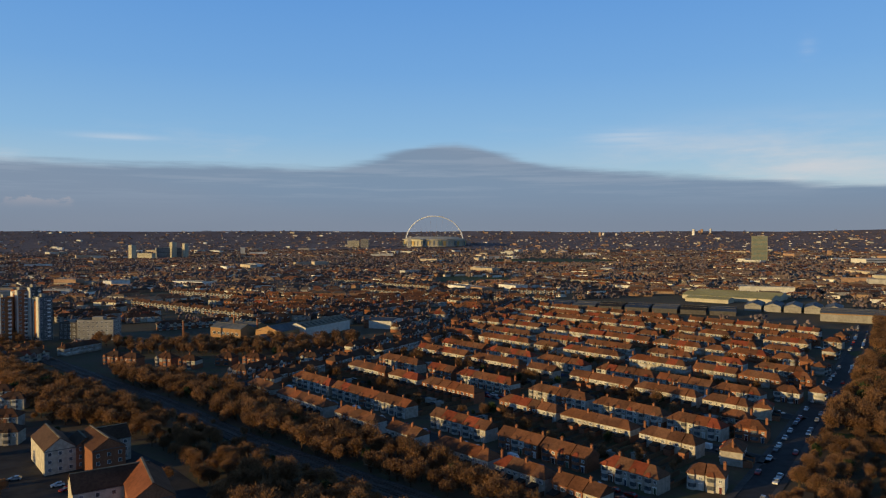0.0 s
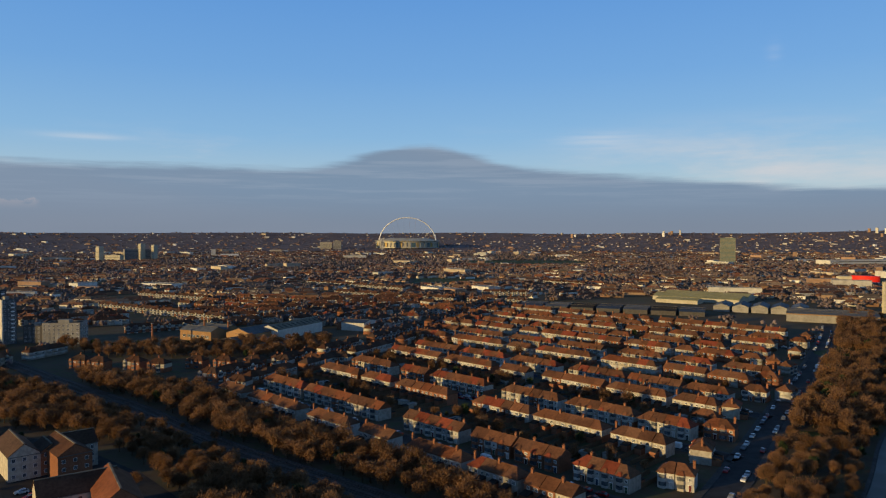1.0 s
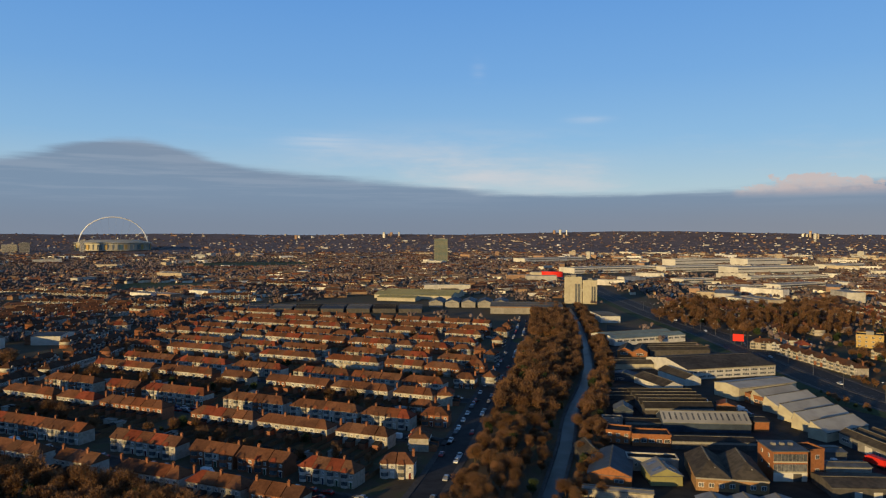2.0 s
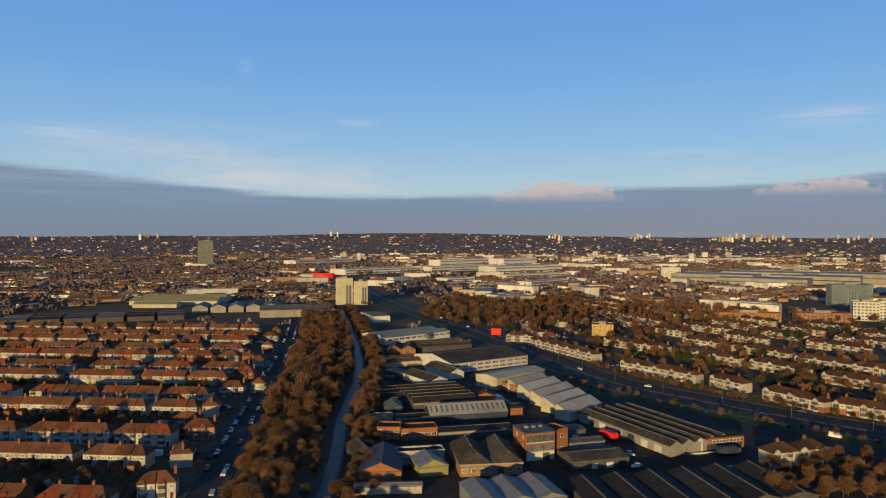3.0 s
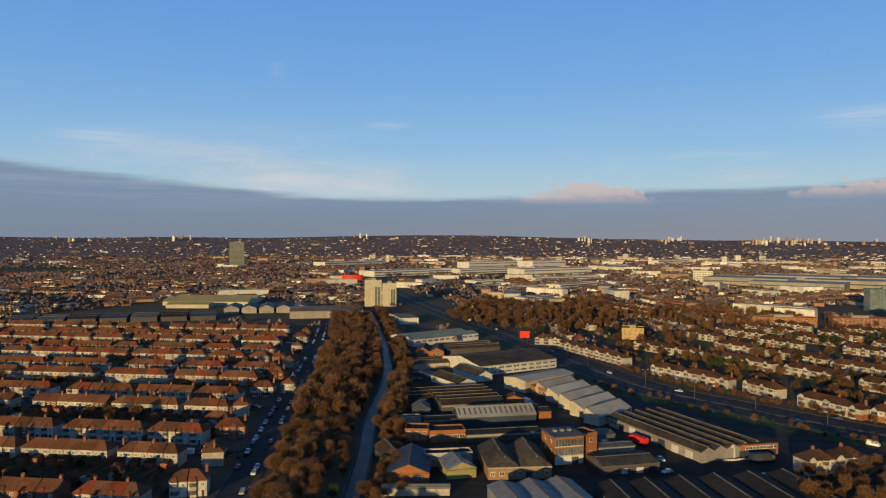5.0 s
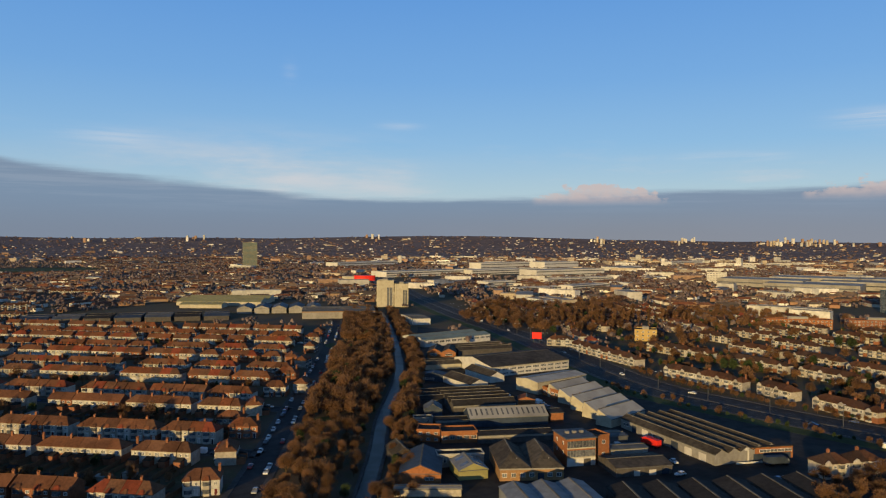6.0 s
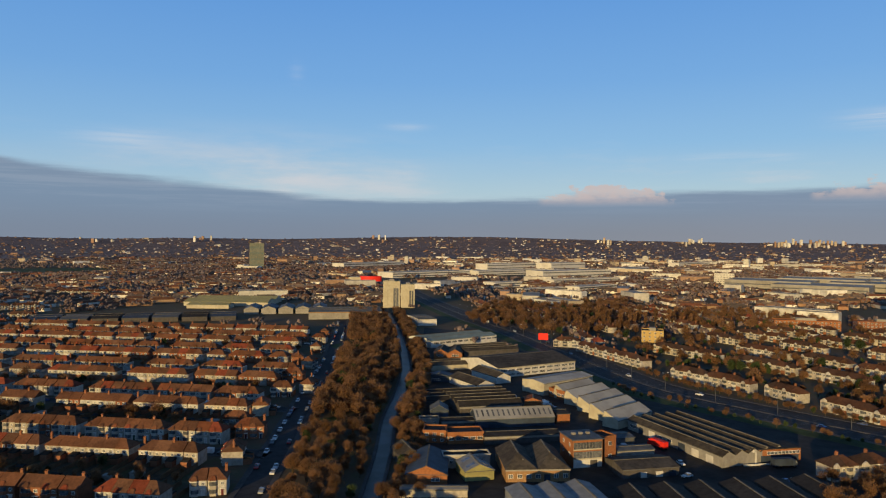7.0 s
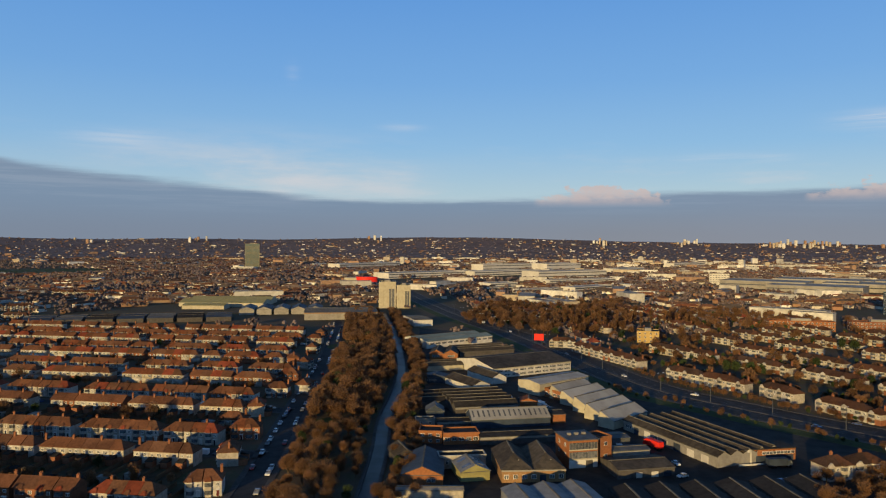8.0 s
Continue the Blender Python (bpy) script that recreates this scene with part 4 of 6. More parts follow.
def shed(name, x, y, deg, w, d, h, label, wall, roof, bays=1, axis="x", rise=2.0, category="warehouse", doors=(), strip=None, saw=False, windows=(), lights=None, group=""):
    """A works building: x, y is its near left corner, w along its front, d back from it.
    axis: the way its ridges run. doors, windows: (x, width, height, sill) along the front."""
    b = thing(name, place(x, y, deg), label, category, group)
    mb = MB()
    span = (d if axis == "x" else w) / bays
    deep = d if axis == "x" else w
    prof = [(0, 0), (deep, 0), (deep, h)]
    for i in reversed(range(bays)):
        prof += [(i * span + span * (0.85 if saw else 0.5), h + rise), (i * span, h)]
    if axis == "x":
        mb.prism_x(0, w, prof)
    else:
        mb.prism_x(-d, 0, prof)
        mb.v = [(p[1], -p[0], p[2]) for p in mb.v]
    part("wall", mb, wall, b)
    o, th = 0.25, 0.16
    for i in range(bays):
        a, e = i * span, (i + 1) * span
        r = a + span * (0.5 if not saw else 0.85)
        if i == 0:
            a -= o
        if i == bays - 1:
            e += o
        for (y0, z0), (y1, z1) in (((a, h), (r, h + rise)), ((r, h + rise), (e, h))):
            mb = MB()
            up = th + 0.02
            if axis == "x":
                mb.slab((-o, y0, z0 + up), (w + o, y0, z0 + up), (w + o, y1, z1 + up), (-o, y1, z1 + up), th)
            else:
                mb.slab((y0, d + o, z0 + up), (y0, -o, z0 + up), (y1, -o, z1 + up), (y1, d + o, z1 + up), th)
            slope = part("roof", mb, roof, b)
            if lights and z1 > z0 or (lights and not saw):
                n = lights
                length = w if axis == "x" else d
                for j in range(n):
                    t0 = length * (j + 0.3) / n
                    t1 = length * (j + 0.62) / n
                    f0, f1 = 0.25, 0.8
                    ya, za = y0 + (y1 - y0) * f0, z0 + (z1 - z0) * f0 + up + 0.05
                    yb, zb = y0 + (y1 - y0) * f1, z0 + (z1 - z0) * f1 + up + 0.05
                    mb = MB()
                    if axis == "x":
                        mb.slab((t0, ya, za), (t1, ya, za), (t1, yb, zb), (t0, yb, zb), 0.06)
                    else:
                        mb.slab((ya, t1, za), (ya, t0, za), (yb, t0, zb), (yb, t1, zb), 0.06)
                    part("skylight", mb, M_GLASS if wall is not M_WHITE else M_ASB, slope)
        # ridge caps in a paler colour, so that the ridges look sunlit
        mb = MB()
        rz = h + rise + th + 0.02
        if axis == "x":
            mb.box(-o, w + o, r - 0.3, r + 0.3, rz - 0.12, rz + 0.1)
        else:
            mb.box(r - 0.3, r + 0.3, -o, d + o, rz - 0.12, rz + 0.1)
        part("ridge_cap", mb, M_ASBL, b)
    if strip:
        mb = MB()
        mb.box(-0.05, w + 0.05, -0.06, 0.0, h - 1.1, h - 0.1)
        part("fascia", mb, strip, b)
    for dx, dw, dh in doors:
        mb = MB()
        mb.box(dx, dx + dw, -0.08, 0.02, 0, dh)
        for i in range(1, int(dh / 0.5)):
            mb.box(dx, dx + dw, -0.11, -0.08, i * 0.5, i * 0.5 + 0.06)
        part("roller_door", mb, M_WHITE if trng.random() < 0.5 else M_BLUE, b)
    for dx, dw, dh, sill in windows:
        mb = MB()
        mb.box(dx, dx + dw, -0.08, 0.02, sill, sill + dh, 0)
        n = max(1, round(dw / 1.3))
        for i in range(n):
            g = dw / n
            mb.box(dx + i * g + 0.06, dx + (i + 1) * g - 0.06, -0.095, -0.05, sill + 0.06, sill + dh - 0.06, 1)
        part("window", mb, [M_FRAME, M_GLASS], b)
    mb = MB()
    mb.box(-0.3, w + 0.3, -0.3, -0.12, h - 0.16, h + 0.02)
    part("gutter", mb, M_STEEL, b)
    return b


def flat_block(name, x, y, deg, w, d, h, label, wall, category="building", floors=3, bay=3.0, win=(1.6, 1.5), roof=M_FELT, sides=True, plant=True, band=None, group="", glass=M_GLASS, strips=False):
    """A flat-roofed block with a parapet and separate windows on every floor."""
    b = thing(name, place(x, y, deg), label, category, group)
    mb = MB()
    mb.box(0, w, 0, d, 0, h)
    wall_ob = part("wall", mb, wall, b)
    mb = MB()
    for r in ((-0.1, w + 0.1, -0.1, 0.25), (-0.1, w + 0.1, d - 0.25, d + 0.1), (-0.1, 0.25, 0.25, d - 0.25), (w - 0.25, w + 0.1, 0.25, d - 0.25)):
        mb.box(*r, h - 0.15, h + 0.7)
    part("parapet", mb, wall, b)
    mb = MB()
    mb.box(0.25, w - 0.25, 0.25, d - 0.25, h, h + 0.12)
    part("roof", mb, roof, b)
    fh = h / max(1, floors)
    mb = MB()
    ww, wh = win
    mb.box(-ww / 2, ww / 2, -0.07, 0.02, 0, wh, 0)
    mb.box(-ww / 2 + 0.08, -0.03, -0.085, -0.05, 0.08, wh - 0.08, 1)
    mb.box(0.03, ww / 2 - 0.08, -0.085, -0.05, 0.08, wh - 0.08, 1)
    wm = mb.mesh("window", [M_FRAME, glass])
    faces = [(w, lambda t, z: place(t, 0, 0, z))]
    if sides:
        faces += [(d, lambda t, z: place(0, t, -90, z)), (d, lambda t, z: place(w, t, 90, z))]
    for length, put in faces:
        if strips:
            mb = MB()
            mb.box(-length / 2 + 1, length / 2 - 1, -0.1, 0.02, 0, wh)
            band_mesh = mb.mesh("window", [glass])
            for f in range(floors):
                part("window", band_mesh, None, wall_ob, at=put(length / 2, f * fh + (fh - wh) * 0.55))
            continue
        n = max(1, int(length / bay))
        for f in range(floors):
            for i in range(n):
                part("window", wm, None, wall_ob, at=put(length * (i + 0.5) / n, f * fh + (fh - wh) * 0.55))
    if band:
        for f in range(1, floors + 1):
            mb = MB()
            mb.box(-0.12, w + 0.12, -0.12, d + 0.12, f * fh - 0.3, f * fh - 0.12)
            part("floor_band", mb, band, b)
    if plant:
        mb = MB()
        mb.box(w * 0.35, w * 0.65, d * 0.3, d * 0.7, h + 0.1, h + 2.6)
        mb.cyl((w * 0.3, d * 0.5, h), (w * 0.3, d * 0.5, h + 4.0), 0.06, 0.04, 6)
        part("plant_room", mb, M_CONC, b)
    return b


def hipped_works(x, y, deg, w, d, h, rise, label):
    """Two hipped ridges running back from a low brick front."""
    b = thing("workshop", place(x, y, deg), label, "warehouse")
    mb = MB()
    mb.box(0, w, 0, d, 0, h)
    wall = part("wall", mb, M_YBRICK, b)
    half, o, run = w / 2, 0.3, 8.0
    for i in range(2):
        x0, x1 = i * half - (o if i == 0 else 0), (i + 1) * half + (o if i else 0)
        m = (x0 + x1) / 2
        mb = MB()
        low = [(x0, -o, h + 0.1), (x1, -o, h + 0.1), (x1, d + o, h + 0.1), (x0, d + o, h + 0.1)]
        a, e = (m, run, h + rise), (m, d - 2.0, h + rise)
        mb.poly(low[::-1])
        mb.poly([low[0], low[1], a])
        mb.poly([low[1], low[2], e, a])
        mb.poly([low[2], low[3], e])
        mb.poly([low[3], low[0], a, e])
        roof = part("roof", mb, M_ASB, b)
        # same pale cap, its lit look put into the colour
        mb = MB()
        mb.box(m - 0.25, m + 0.25, run, d - 2.0, h + rise - 0.12, h + rise + 0.12)
        part("ridge_cap", mb, M_ASBL, roof)
        mb = MB()
        mb.cyl((m + 1.2, run * 0.55, h + rise * 0.3), (m + 1.2, run * 0.55, h + rise * 0.3 + 1.3), 0.3, 0.24, 8)
        part("roof_vent", mb, M_CONC, roof)
    mb = MB()
    mb.box(-0.15, w + 0.15, -0.12, 0.0, h - 0.5, h + 0.05)
    part("coping", mb, M_CONC, b)
    win = window_mesh(1.7, 1.5, 2)
    for k in range(7):
        if k == 4:
            mb = MB()
            mb.box(-1.1, 1.1, -0.06, 0.02, 0, 2.7)
            part("door", mb, M_BLUE, wall, at=place(w * (k + 0.5) / 7, 0))
        else:
            part("window", win, None, wall, at=place(w * (k + 0.5) / 7, 0, 0, 1.3))


def glazed_office(x, y, deg, w, d, h):
    """Three storeys: white ground floor, two dark glazed bands, brick flanks."""
    b = thing("office_building", place(x, y, deg), "three-storey orange brick office, dark glazed bands, white ground floor", "office")
    mb = MB()
    mb.box(0, w, 0, d, 0, h)
    wall = part("wall", mb, M_ORANGE, b)
    mb = MB()
    mb.box(0.2, w - 0.2, -0.14, 0.0, 0.0, 3.0)
    front = part("ground_floor_front", mb, M_WHITE, b, "white rendered ground floor")
    mb = MB()
    mb.box(w * 0.58, w * 0.82, -0.2, -0.13, 0.0, 2.7)
    part("roller_door", mb, M_DARKW, front)
    for z in (3.5, 7.0):
        mb = MB()
        mb.box(0.3, w - 0.3, -0.10, 0.0, z, z + 2.5)
        band = part("window", mb, M_GLASS, wall, "dark glazed band between pale mullions")
        n = 9
        mb = MB()
        mb.box(-0.04, 0.04, -0.16, -0.09, 0.0, 2.5)
        bar = mb.mesh("mullion", [M_CONC])
        for i in range(n + 1):
            part("mullion", bar, None, band, at=place(0.3 + (w - 0.6) * i / n, 0, 0, z))
        mb = MB()
        mb.box(0.2, w - 0.2, -0.18, 0.0, z - 0.45, z)
        part("spandrel", mb, M_CREAM, wall)
        win = window_mesh(1.2, 1.3, 2)
        for t in (0.25, 0.7):
            part("window", win, None, wall, at=place(0, d * t, -90, z + 0.6))
    mb = MB()
    mb.box(-0.4, w + 0.4, -0.5, d + 0.3, h, h + 0.35)
    roof = part("roof", mb, M_STEEL, b)
    for i in range(3):
        mb = MB()
        mb.box(w * (0.2 + 0.25 * i), w * (0.2 + 0.25 * i) + 1.4, d * 0.5, d * 0.5 + 1.2, h + 0.35, h + 1.2)
        part("roof_vent", mb, M_CONC, roof)


def brick_front(x, y, deg, w, d, h):
    """Low brick office with a white porch, a blue lower wall and a window band."""
    b = thing("office_building", place(x, y, deg), "orange brick front office with a white entrance and blue lower wall", "office")
    mb = MB()
    mb.box(0, w, 0, d, 0, h)
    wall = part("wall", mb, M_ORANGE, b)
    mb = MB()
    mb.box(-0.2, w + 0.2, -0.2, d + 0.2, h, h + 0.35)
    part("roof", mb, M_FELT, b)
    mb = MB()
    mb.box(9, w - 1, -0.12, 0.0, 0, 2.5)
    part("lower_wall", mb, M_BLUE, b, "dark blue painted lower wall")
    mb = MB()
    mb.box(w * 0.48, w - 0.6, -0.12, 0.0, 2.9, 4.1)
    band = part("window", mb, M_FRAME, wall)
    n = 9
    g = (w * 0.52 - 0.6) / n
    mb = MB()
    mb.box(0.08, g - 0.08, -0.14, -0.11, 3.0, 4.0)
    pane = mb.mesh("pane", [M_GLASS])
    for i in range(n):
        part("pane", pane, None, band, at=place(w * 0.48 + i * g, 0))
    mb = MB()
    for r in ((6.0, 6.6, 0, 5.2), (7.9, 8.5, 0, 5.2), (6.0, 8.5, 4.3, 5.3)):
        mb.box(r[0], r[1], -0.9, 0.02, r[2], r[3])
    porch = part("porch", mb, M_WHITE, b, "white rendered entrance surround")
    mb = MB()
    mb.box(6.6, 7.9, -0.3, -0.1, 0, 2.6)
    part("door", mb, M_GLASS, porch)
    mb = MB()
    mb.box(1.5, 13, -3.2, -2.9, 0, 0.7)
    part("forecourt_wall", mb, M_WHITE, b, "low white forecourt wall")


A = -30.0
shed("warehouse", 343.0, 436.1, -3.3, 67.7, 32, 5.5, "long warehouse with grey-green sheet roof and pale blue-white walls", M_WHITE, M_GREENROOF, 2, "x", 1.8, windows=[(3 + i * 6, 4.5, 1.6, 2.8) for i in range(11)])
shed("workshop", 313.4, 395.1, -44.0, 20.3, 24, 4.6, "orange brick workshop with twin gabled ends", M_ORANGE, M_ASB, 2, "y", 2.6, windows=[(2, 5, 1.6, 2.0), (13, 5, 1.6, 2.0)])
shed("workshop", 335.7, 387.4, -20.0, 43.6, 26, 4.4, "low workshop under three dark brown sheet roofs", M_DARKW, M_ASB, 3, "x", 1.8)
shed("warehouse", 301.2, 315.4, -9.6, 61.5, 45, 6.2, "large warehouse with brown sheet roof and white office front", M_WHITE, M_ASB, 1, "x", 3.4, windows=[(2 + i * 6, 4.6, 1.3, 3.6) for i in range(10)] + [(2 + i * 6, 4.6, 1.3, 1.0) for i in range(10)], strip=M_CREAM)
shed("warehouse", 287.1, 264.0, -1.4, 40.6, 17, 6.6, "cream clad warehouse with a shallow pale roof", M_CREAM, M_WROOF, 1, "x", 1.2, doors=[(4, 5, 4.5)])
# stepped row of cream sheds along the trunk road
for i, (x, y) in enumerate([(288.7, 249.2), (282.6, 236.7), (276.2, 222.7), (269.0, 209.4), (262.3, 195.9)]):
    shed("shed", x, y, 3, (29, 31, 31, 30, 28)[i], 8.4, 3.8, "cream clad shed with steep pale roof in a stepped row", M_CREAM, M_WROOF, 1, "x", 3.4, group="stepped sheds", saw=True)
flat_block("office_building", 289.3, 262.3, -98.2, 30.3, 6, 4.2, "long low orange brick office front with a window band", M_ORANGE, floors=1, bay=3.2, win=(2.6, 1.5), plant=False, category="office")
# north-light workshops
shed("workshop", 221.9, 259.1, -25.5, 32.0, 36, 4.2, "workshop under five parallel dark roofs, ridges toned as lit", M_DARKW, M_FELT, 5, "x", 2.2, strip=M_CONC)
shed("workshop", 217.6, 281.5, -25.5, 17.2, 24, 3.4, "low dark workshop under three felt roofs", M_DARKW, M_FELT, 3, "x", 1.6)
shed("workshop", 255.9, 248.7, -45.5, 8.8, 9, 4.5, "small orange brick store with a red-brown roof", M_ORANGE, M_TILE, 1, "y", 1.4)
shed("workshop", 212.6, 236.4, -28.9, 37.0, 14, 3.9, "long workshop with a pale roof and a row of dark skylights", M_BLUE, M_WROOF, 1, "x", 3.6, lights=15)
shed("workshop", 248.7, 220.7, -28.9, 6.6, 12, 4.2, "small orange brick block beside the striped workshop", M_ORANGE, M_FELT, 1, "x", 0.6)
shed("workshop", 198.1, 215.2, -29.3, 32.5, 9, 3.4, "low dark lean-to range with a pale edge", M_DARKW, M_FELT, 1, "x", 0.8, strip=M_CONC)
shed("workshop", 201.3, 247.6, -30.7, 15.7, 8, 2.8, "low dark store with a pale edge", M_DARKW, M_FELT, 1, "x", 0.6, strip=M_CONC)
flat_block("brick_building", 179.8, 233.7, -42.9, 9.8, 9, 4.8, "two-storey orange brick building with a dark roof", M_ORANGE, floors=2, bay=2.6, win=(1.5, 1.2), plant=False)
flat_block("brick_building", 186.5, 225.3, -31.8, 15.2, 9, 4.4, "orange brick building with a long white window band", M_ORANGE, floors=1, bay=2.6, win=(2.3, 1.5), plant=False)
hipped_works(173.3, 177.0, -35.2, 22.9, 26, 4.4, 3.8, "pale brick works with twin hipped grey roofs")
glazed_office(203.9, 172.6, -25.7, 12.0, 12.5, 10.4)
flat_block("stair_tower", 218.0, 169.2, -10.6, 6.0, 8, 9.6, "orange brick stair tower beside the office", M_ORANGE, floors=2, bay=4, plant=False)
shed("shed", 258.4, 335.0, -48.4, 17.9, 10, 3.2, "small works shed with a blue front", M_BLUE, M_BLUE, 1, "y", 2.0, windows=[(1, 9, 1.2, 1.0)])
shed("workshop", 283.3, 360.1, -23.4, 25.2, 16, 3.4, "workshop under two brown pitched roofs", M_CREAM, M_ASB, 2, "x", 1.8, group="brown workshops")
shed("workshop", 268.4, 323.1, -99.3, 30.3, 12, 3.8, "long brown-roofed workshop with a pale side wall", M_WHITE, M_ASB, 1, "x", 2.4, group="brown workshops", lights=4)
shed("workshop", 294.2, 332.3, -101.2, 29.5, 10, 3.8, "long brown-roofed workshop with a pale side wall", M_WHITE, M_ASB, 1, "x", 2.4, group="brown workshops", lights=4)
shed("shed", 207.9, 264.5, -37.5, 8.7, 10, 3.4, "small blue-grey gabled shed near the canal", M_BLUE, M_STEEL, 1, "y", 2.6)
flat_block("store", 195.3, 256.0, -31.7, 8.9, 5, 2.8, "grey flat-roofed store near the canal", M_CONC, floors=1, bay=4, win=(1.2, 1.0), plant=False)
shed("workshop", 144.1, 197.2, -40.6, 14.6, 25, 3.6, "grey-blue gabled workshop with orange brick front", M_ORANGE, M_BLUE, 1, "y", 3.0, windows=[(9, 3, 1.2, 1.2)])
shed("workshop", 154.4, 214.9, -20.3, 9.0, 13, 3.4, "old workshop with a mossy grey pitched roof", M_DARKW, M_ASB, 1, "y", 2.6)
shed("shed", 162.4, 186.4, -25.4, 10.7, 13, 3.4, "small yellow-green gabled shed with a patched roof", M_OLIVE, M_PSTEEL, 1, "y", 2.4, lights=2)
flat_block("store", 165.3, 202.2, -31.9, 17.8, 6, 4.4, "low cream rendered store with dark windows", M_RENDER, floors=1, bay=4.5, win=(1.2, 1.2), plant=False)
shed("shed", 135.5, 188.2, -38.5, 22.3, 4, 2.6, "low cream wall and lean-to beside the yard", M_RENDER, M_CONC, 1, "x", 0.4)
shed("warehouse", 150.5, 146, -28, 29, 20, 4.6, "pale grey warehouse with three shallow steel roofs", M_PSTEEL, M_PSTEEL, 3, "y", 1.5)
# the grey wall material stands in for shade over a white wall
shed("workshop", 266.9, 193.9, -107.9, 58.8, 31, 4.2, "large works with five ridged grey roofs, white wall toned for shade", M_CONC, M_ASB, 5, "x", 1.7, doors=[(8, 3, 3.0), (15, 4, 3.2), (34, 4, 3.2), (42, 4, 3.0), (50, 4, 3.0)], windows=[(2, 4, 1.2, 1.6), (21, 3, 1.2, 1.6), (27, 3, 1.2, 1.6)])
brick_front(257.3, 137.4, -28.3, 28.3, 9, 4.9)
shed("workshop", 208.7, 153.6, -27.3, 22.3, 15, 3.2, "low brown-roofed workshop with white doors", M_DARKW, M_ASB, 1, "x", 1.2, doors=[(7, 2.4, 2.0), (13, 2.8, 2.0), (18, 3.0, 2.2)])
shed("store", 237.9, 177.8, -25.6, 7.6, 9, 4.2, "small grey steel-clad store", M_STEEL, M_STEEL, 1, "x", 0.5)
shed("store", 226.1, 169.0, -27.7, 15.7, 7, 3.2, "long low grey store beside the office", M_CONC, M_STEEL, 1, "x", 0.6)
# dark felt and cladding colours stand in for tree shade on this row
for x, y in [(191.7, 145.9), (202.5, 139.7), (213.6, 133.3), (224.8, 126.9), (236.3, 120.3), (247.9, 113.6)]:
    shed("workshop", x - 17, y - 26, -34, 11.3, 30, 2.8, "low workshop with a long pitched roof, coloured dark for shade", M_DARKW, M_FELT, 1, "y", 1.6, group="dark workshops")

# ---------------------------------------------------------------- landmarks
flat_block("tower_block", 895, 2035, -20, 42, 20, 74, "tall slab tower clad in dull bronze-grey glass", M_TOWER, "tower", 20, 2.6, (2.1, 1.5), glass=M_TGLASS, strips=True)


def stadium():
    m = place(-45, 3740, 0, level(-45, 3740))
    b = thing("stadium", m, "pale football stadium bowl under a slender white steel arch", "stadium")
    k = 48
    ring = lambda a, c, z: [(a * math.cos(2 * math.pi * j / k), c * math.sin(2 * math.pi * j / k), z) for j in range(k)]
    mb = MB()
    mb.solid(ring(165, 140, 0), ring(160, 136, 34))
    part("bowl", mb, M_STADWALL, b)
    for j in range(0, k):
        a = 2 * math.pi * (j + 0.5) / k
        x, y = 166 * math.cos(a), 141 * math.sin(a)
        mb = MB()
        mb.box(-7, 7, -1, 1, 4, 28)
        part("glazed_bay", mb, M_TGLASS if j % 4 == 1 else M_YEL if j % 4 == 2 else M_CREAM, b, at=place(x, y, math.degrees(a) + 90))
    mb = MB()
    mb.loft([ring(163, 139, 33), ring(172, 148, 34), ring(172, 148, 37), ring(100, 70, 50), ring(98, 68, 49)], [0, 0, 0, 0])
    part("roof", mb, M_CREAM, b)
    mb = MB()
    n = 40
    pts = []
    for i in range(n + 1):
        t = math.pi * i / n
        pts.append(Vector((-152 * math.cos(t), -20 - 28 * math.sin(t), 12 + 146 * math.sin(t) ** 0.92)))
    rings = []
    for i, p in enumerate(pts):
        along = (pts[min(n, i + 1)] - pts[max(0, i - 1)]).normalized()
        u = along.cross(Vector((0, 1, 0))).normalized()
        v = along.cross(u)
        rings.append([p + (u * math.cos(a) + v * math.sin(a)) * 2.7 for a in [math.pi * j / 3 for j in range(6)]])
    mb.loft(rings, [0] * n)
    part("arch", mb, M_ARCH, b, "white tubular steel arch")
    for i in range(6, n - 5, 3):
        mb = MB()
        mb.cyl(pts[i], (pts[i].x * 0.6, 0, 48), 0.3, 0.3, 3)
        part("cable", mb, M_ARCH, b)


stadium()
flat_block("apartment_block", -180, 3560, 0, 16, 16, 62, "slim white apartment tower beside the stadium", M_WHITE, "tower", 14, 4, (2.4, 2), strips=True)
flat_block("apartment_block", -490, 3600, 0, 60, 25, 42, "cream office block near the stadium", M_CREAM, "building", 9, 6, (3, 2), strips=True)
flat_block("apartment_block", -420, 3580, 0, 40, 25, 50, "grey office block near the stadium", M_CONC, "building", 11, 6, (3, 2), strips=True)
# hospital cluster
flat_block("hospital_block", -1004, 2240, -38, 20, 16, 44, "tall cream hospital tower catching the sun", M_CREAM, "hospital", 11, 4, (2.4, 0.9), strips=True, sides=False)
flat_block("hospital_block", -972, 2232, -20, 58, 16, 18, "low cream hospital wing", M_CREAM, "hospital", 4, 5, (3, 0.9), strips=True, sides=False)
flat_block("hospital_block", -935, 2290, 26, 78, 50, 34, "broad pale blue-grey hospital block", M_CONC, "hospital", 8, 6, (3.5, 1.6), strips=True, sides=False)
flat_block("hospital_block", -900, 2310, -38, 16, 16, 52, "cream hospital stair tower", M_CREAM, "hospital", 10, 5, (2, 0.8), strips=True, sides=False)
flat_block("hospital_block", -858, 2310, -38, 14, 14, 48, "cream hospital stair tower", M_CREAM, "hospital", 10, 5, (2, 0.8), strips=True, sides=False)
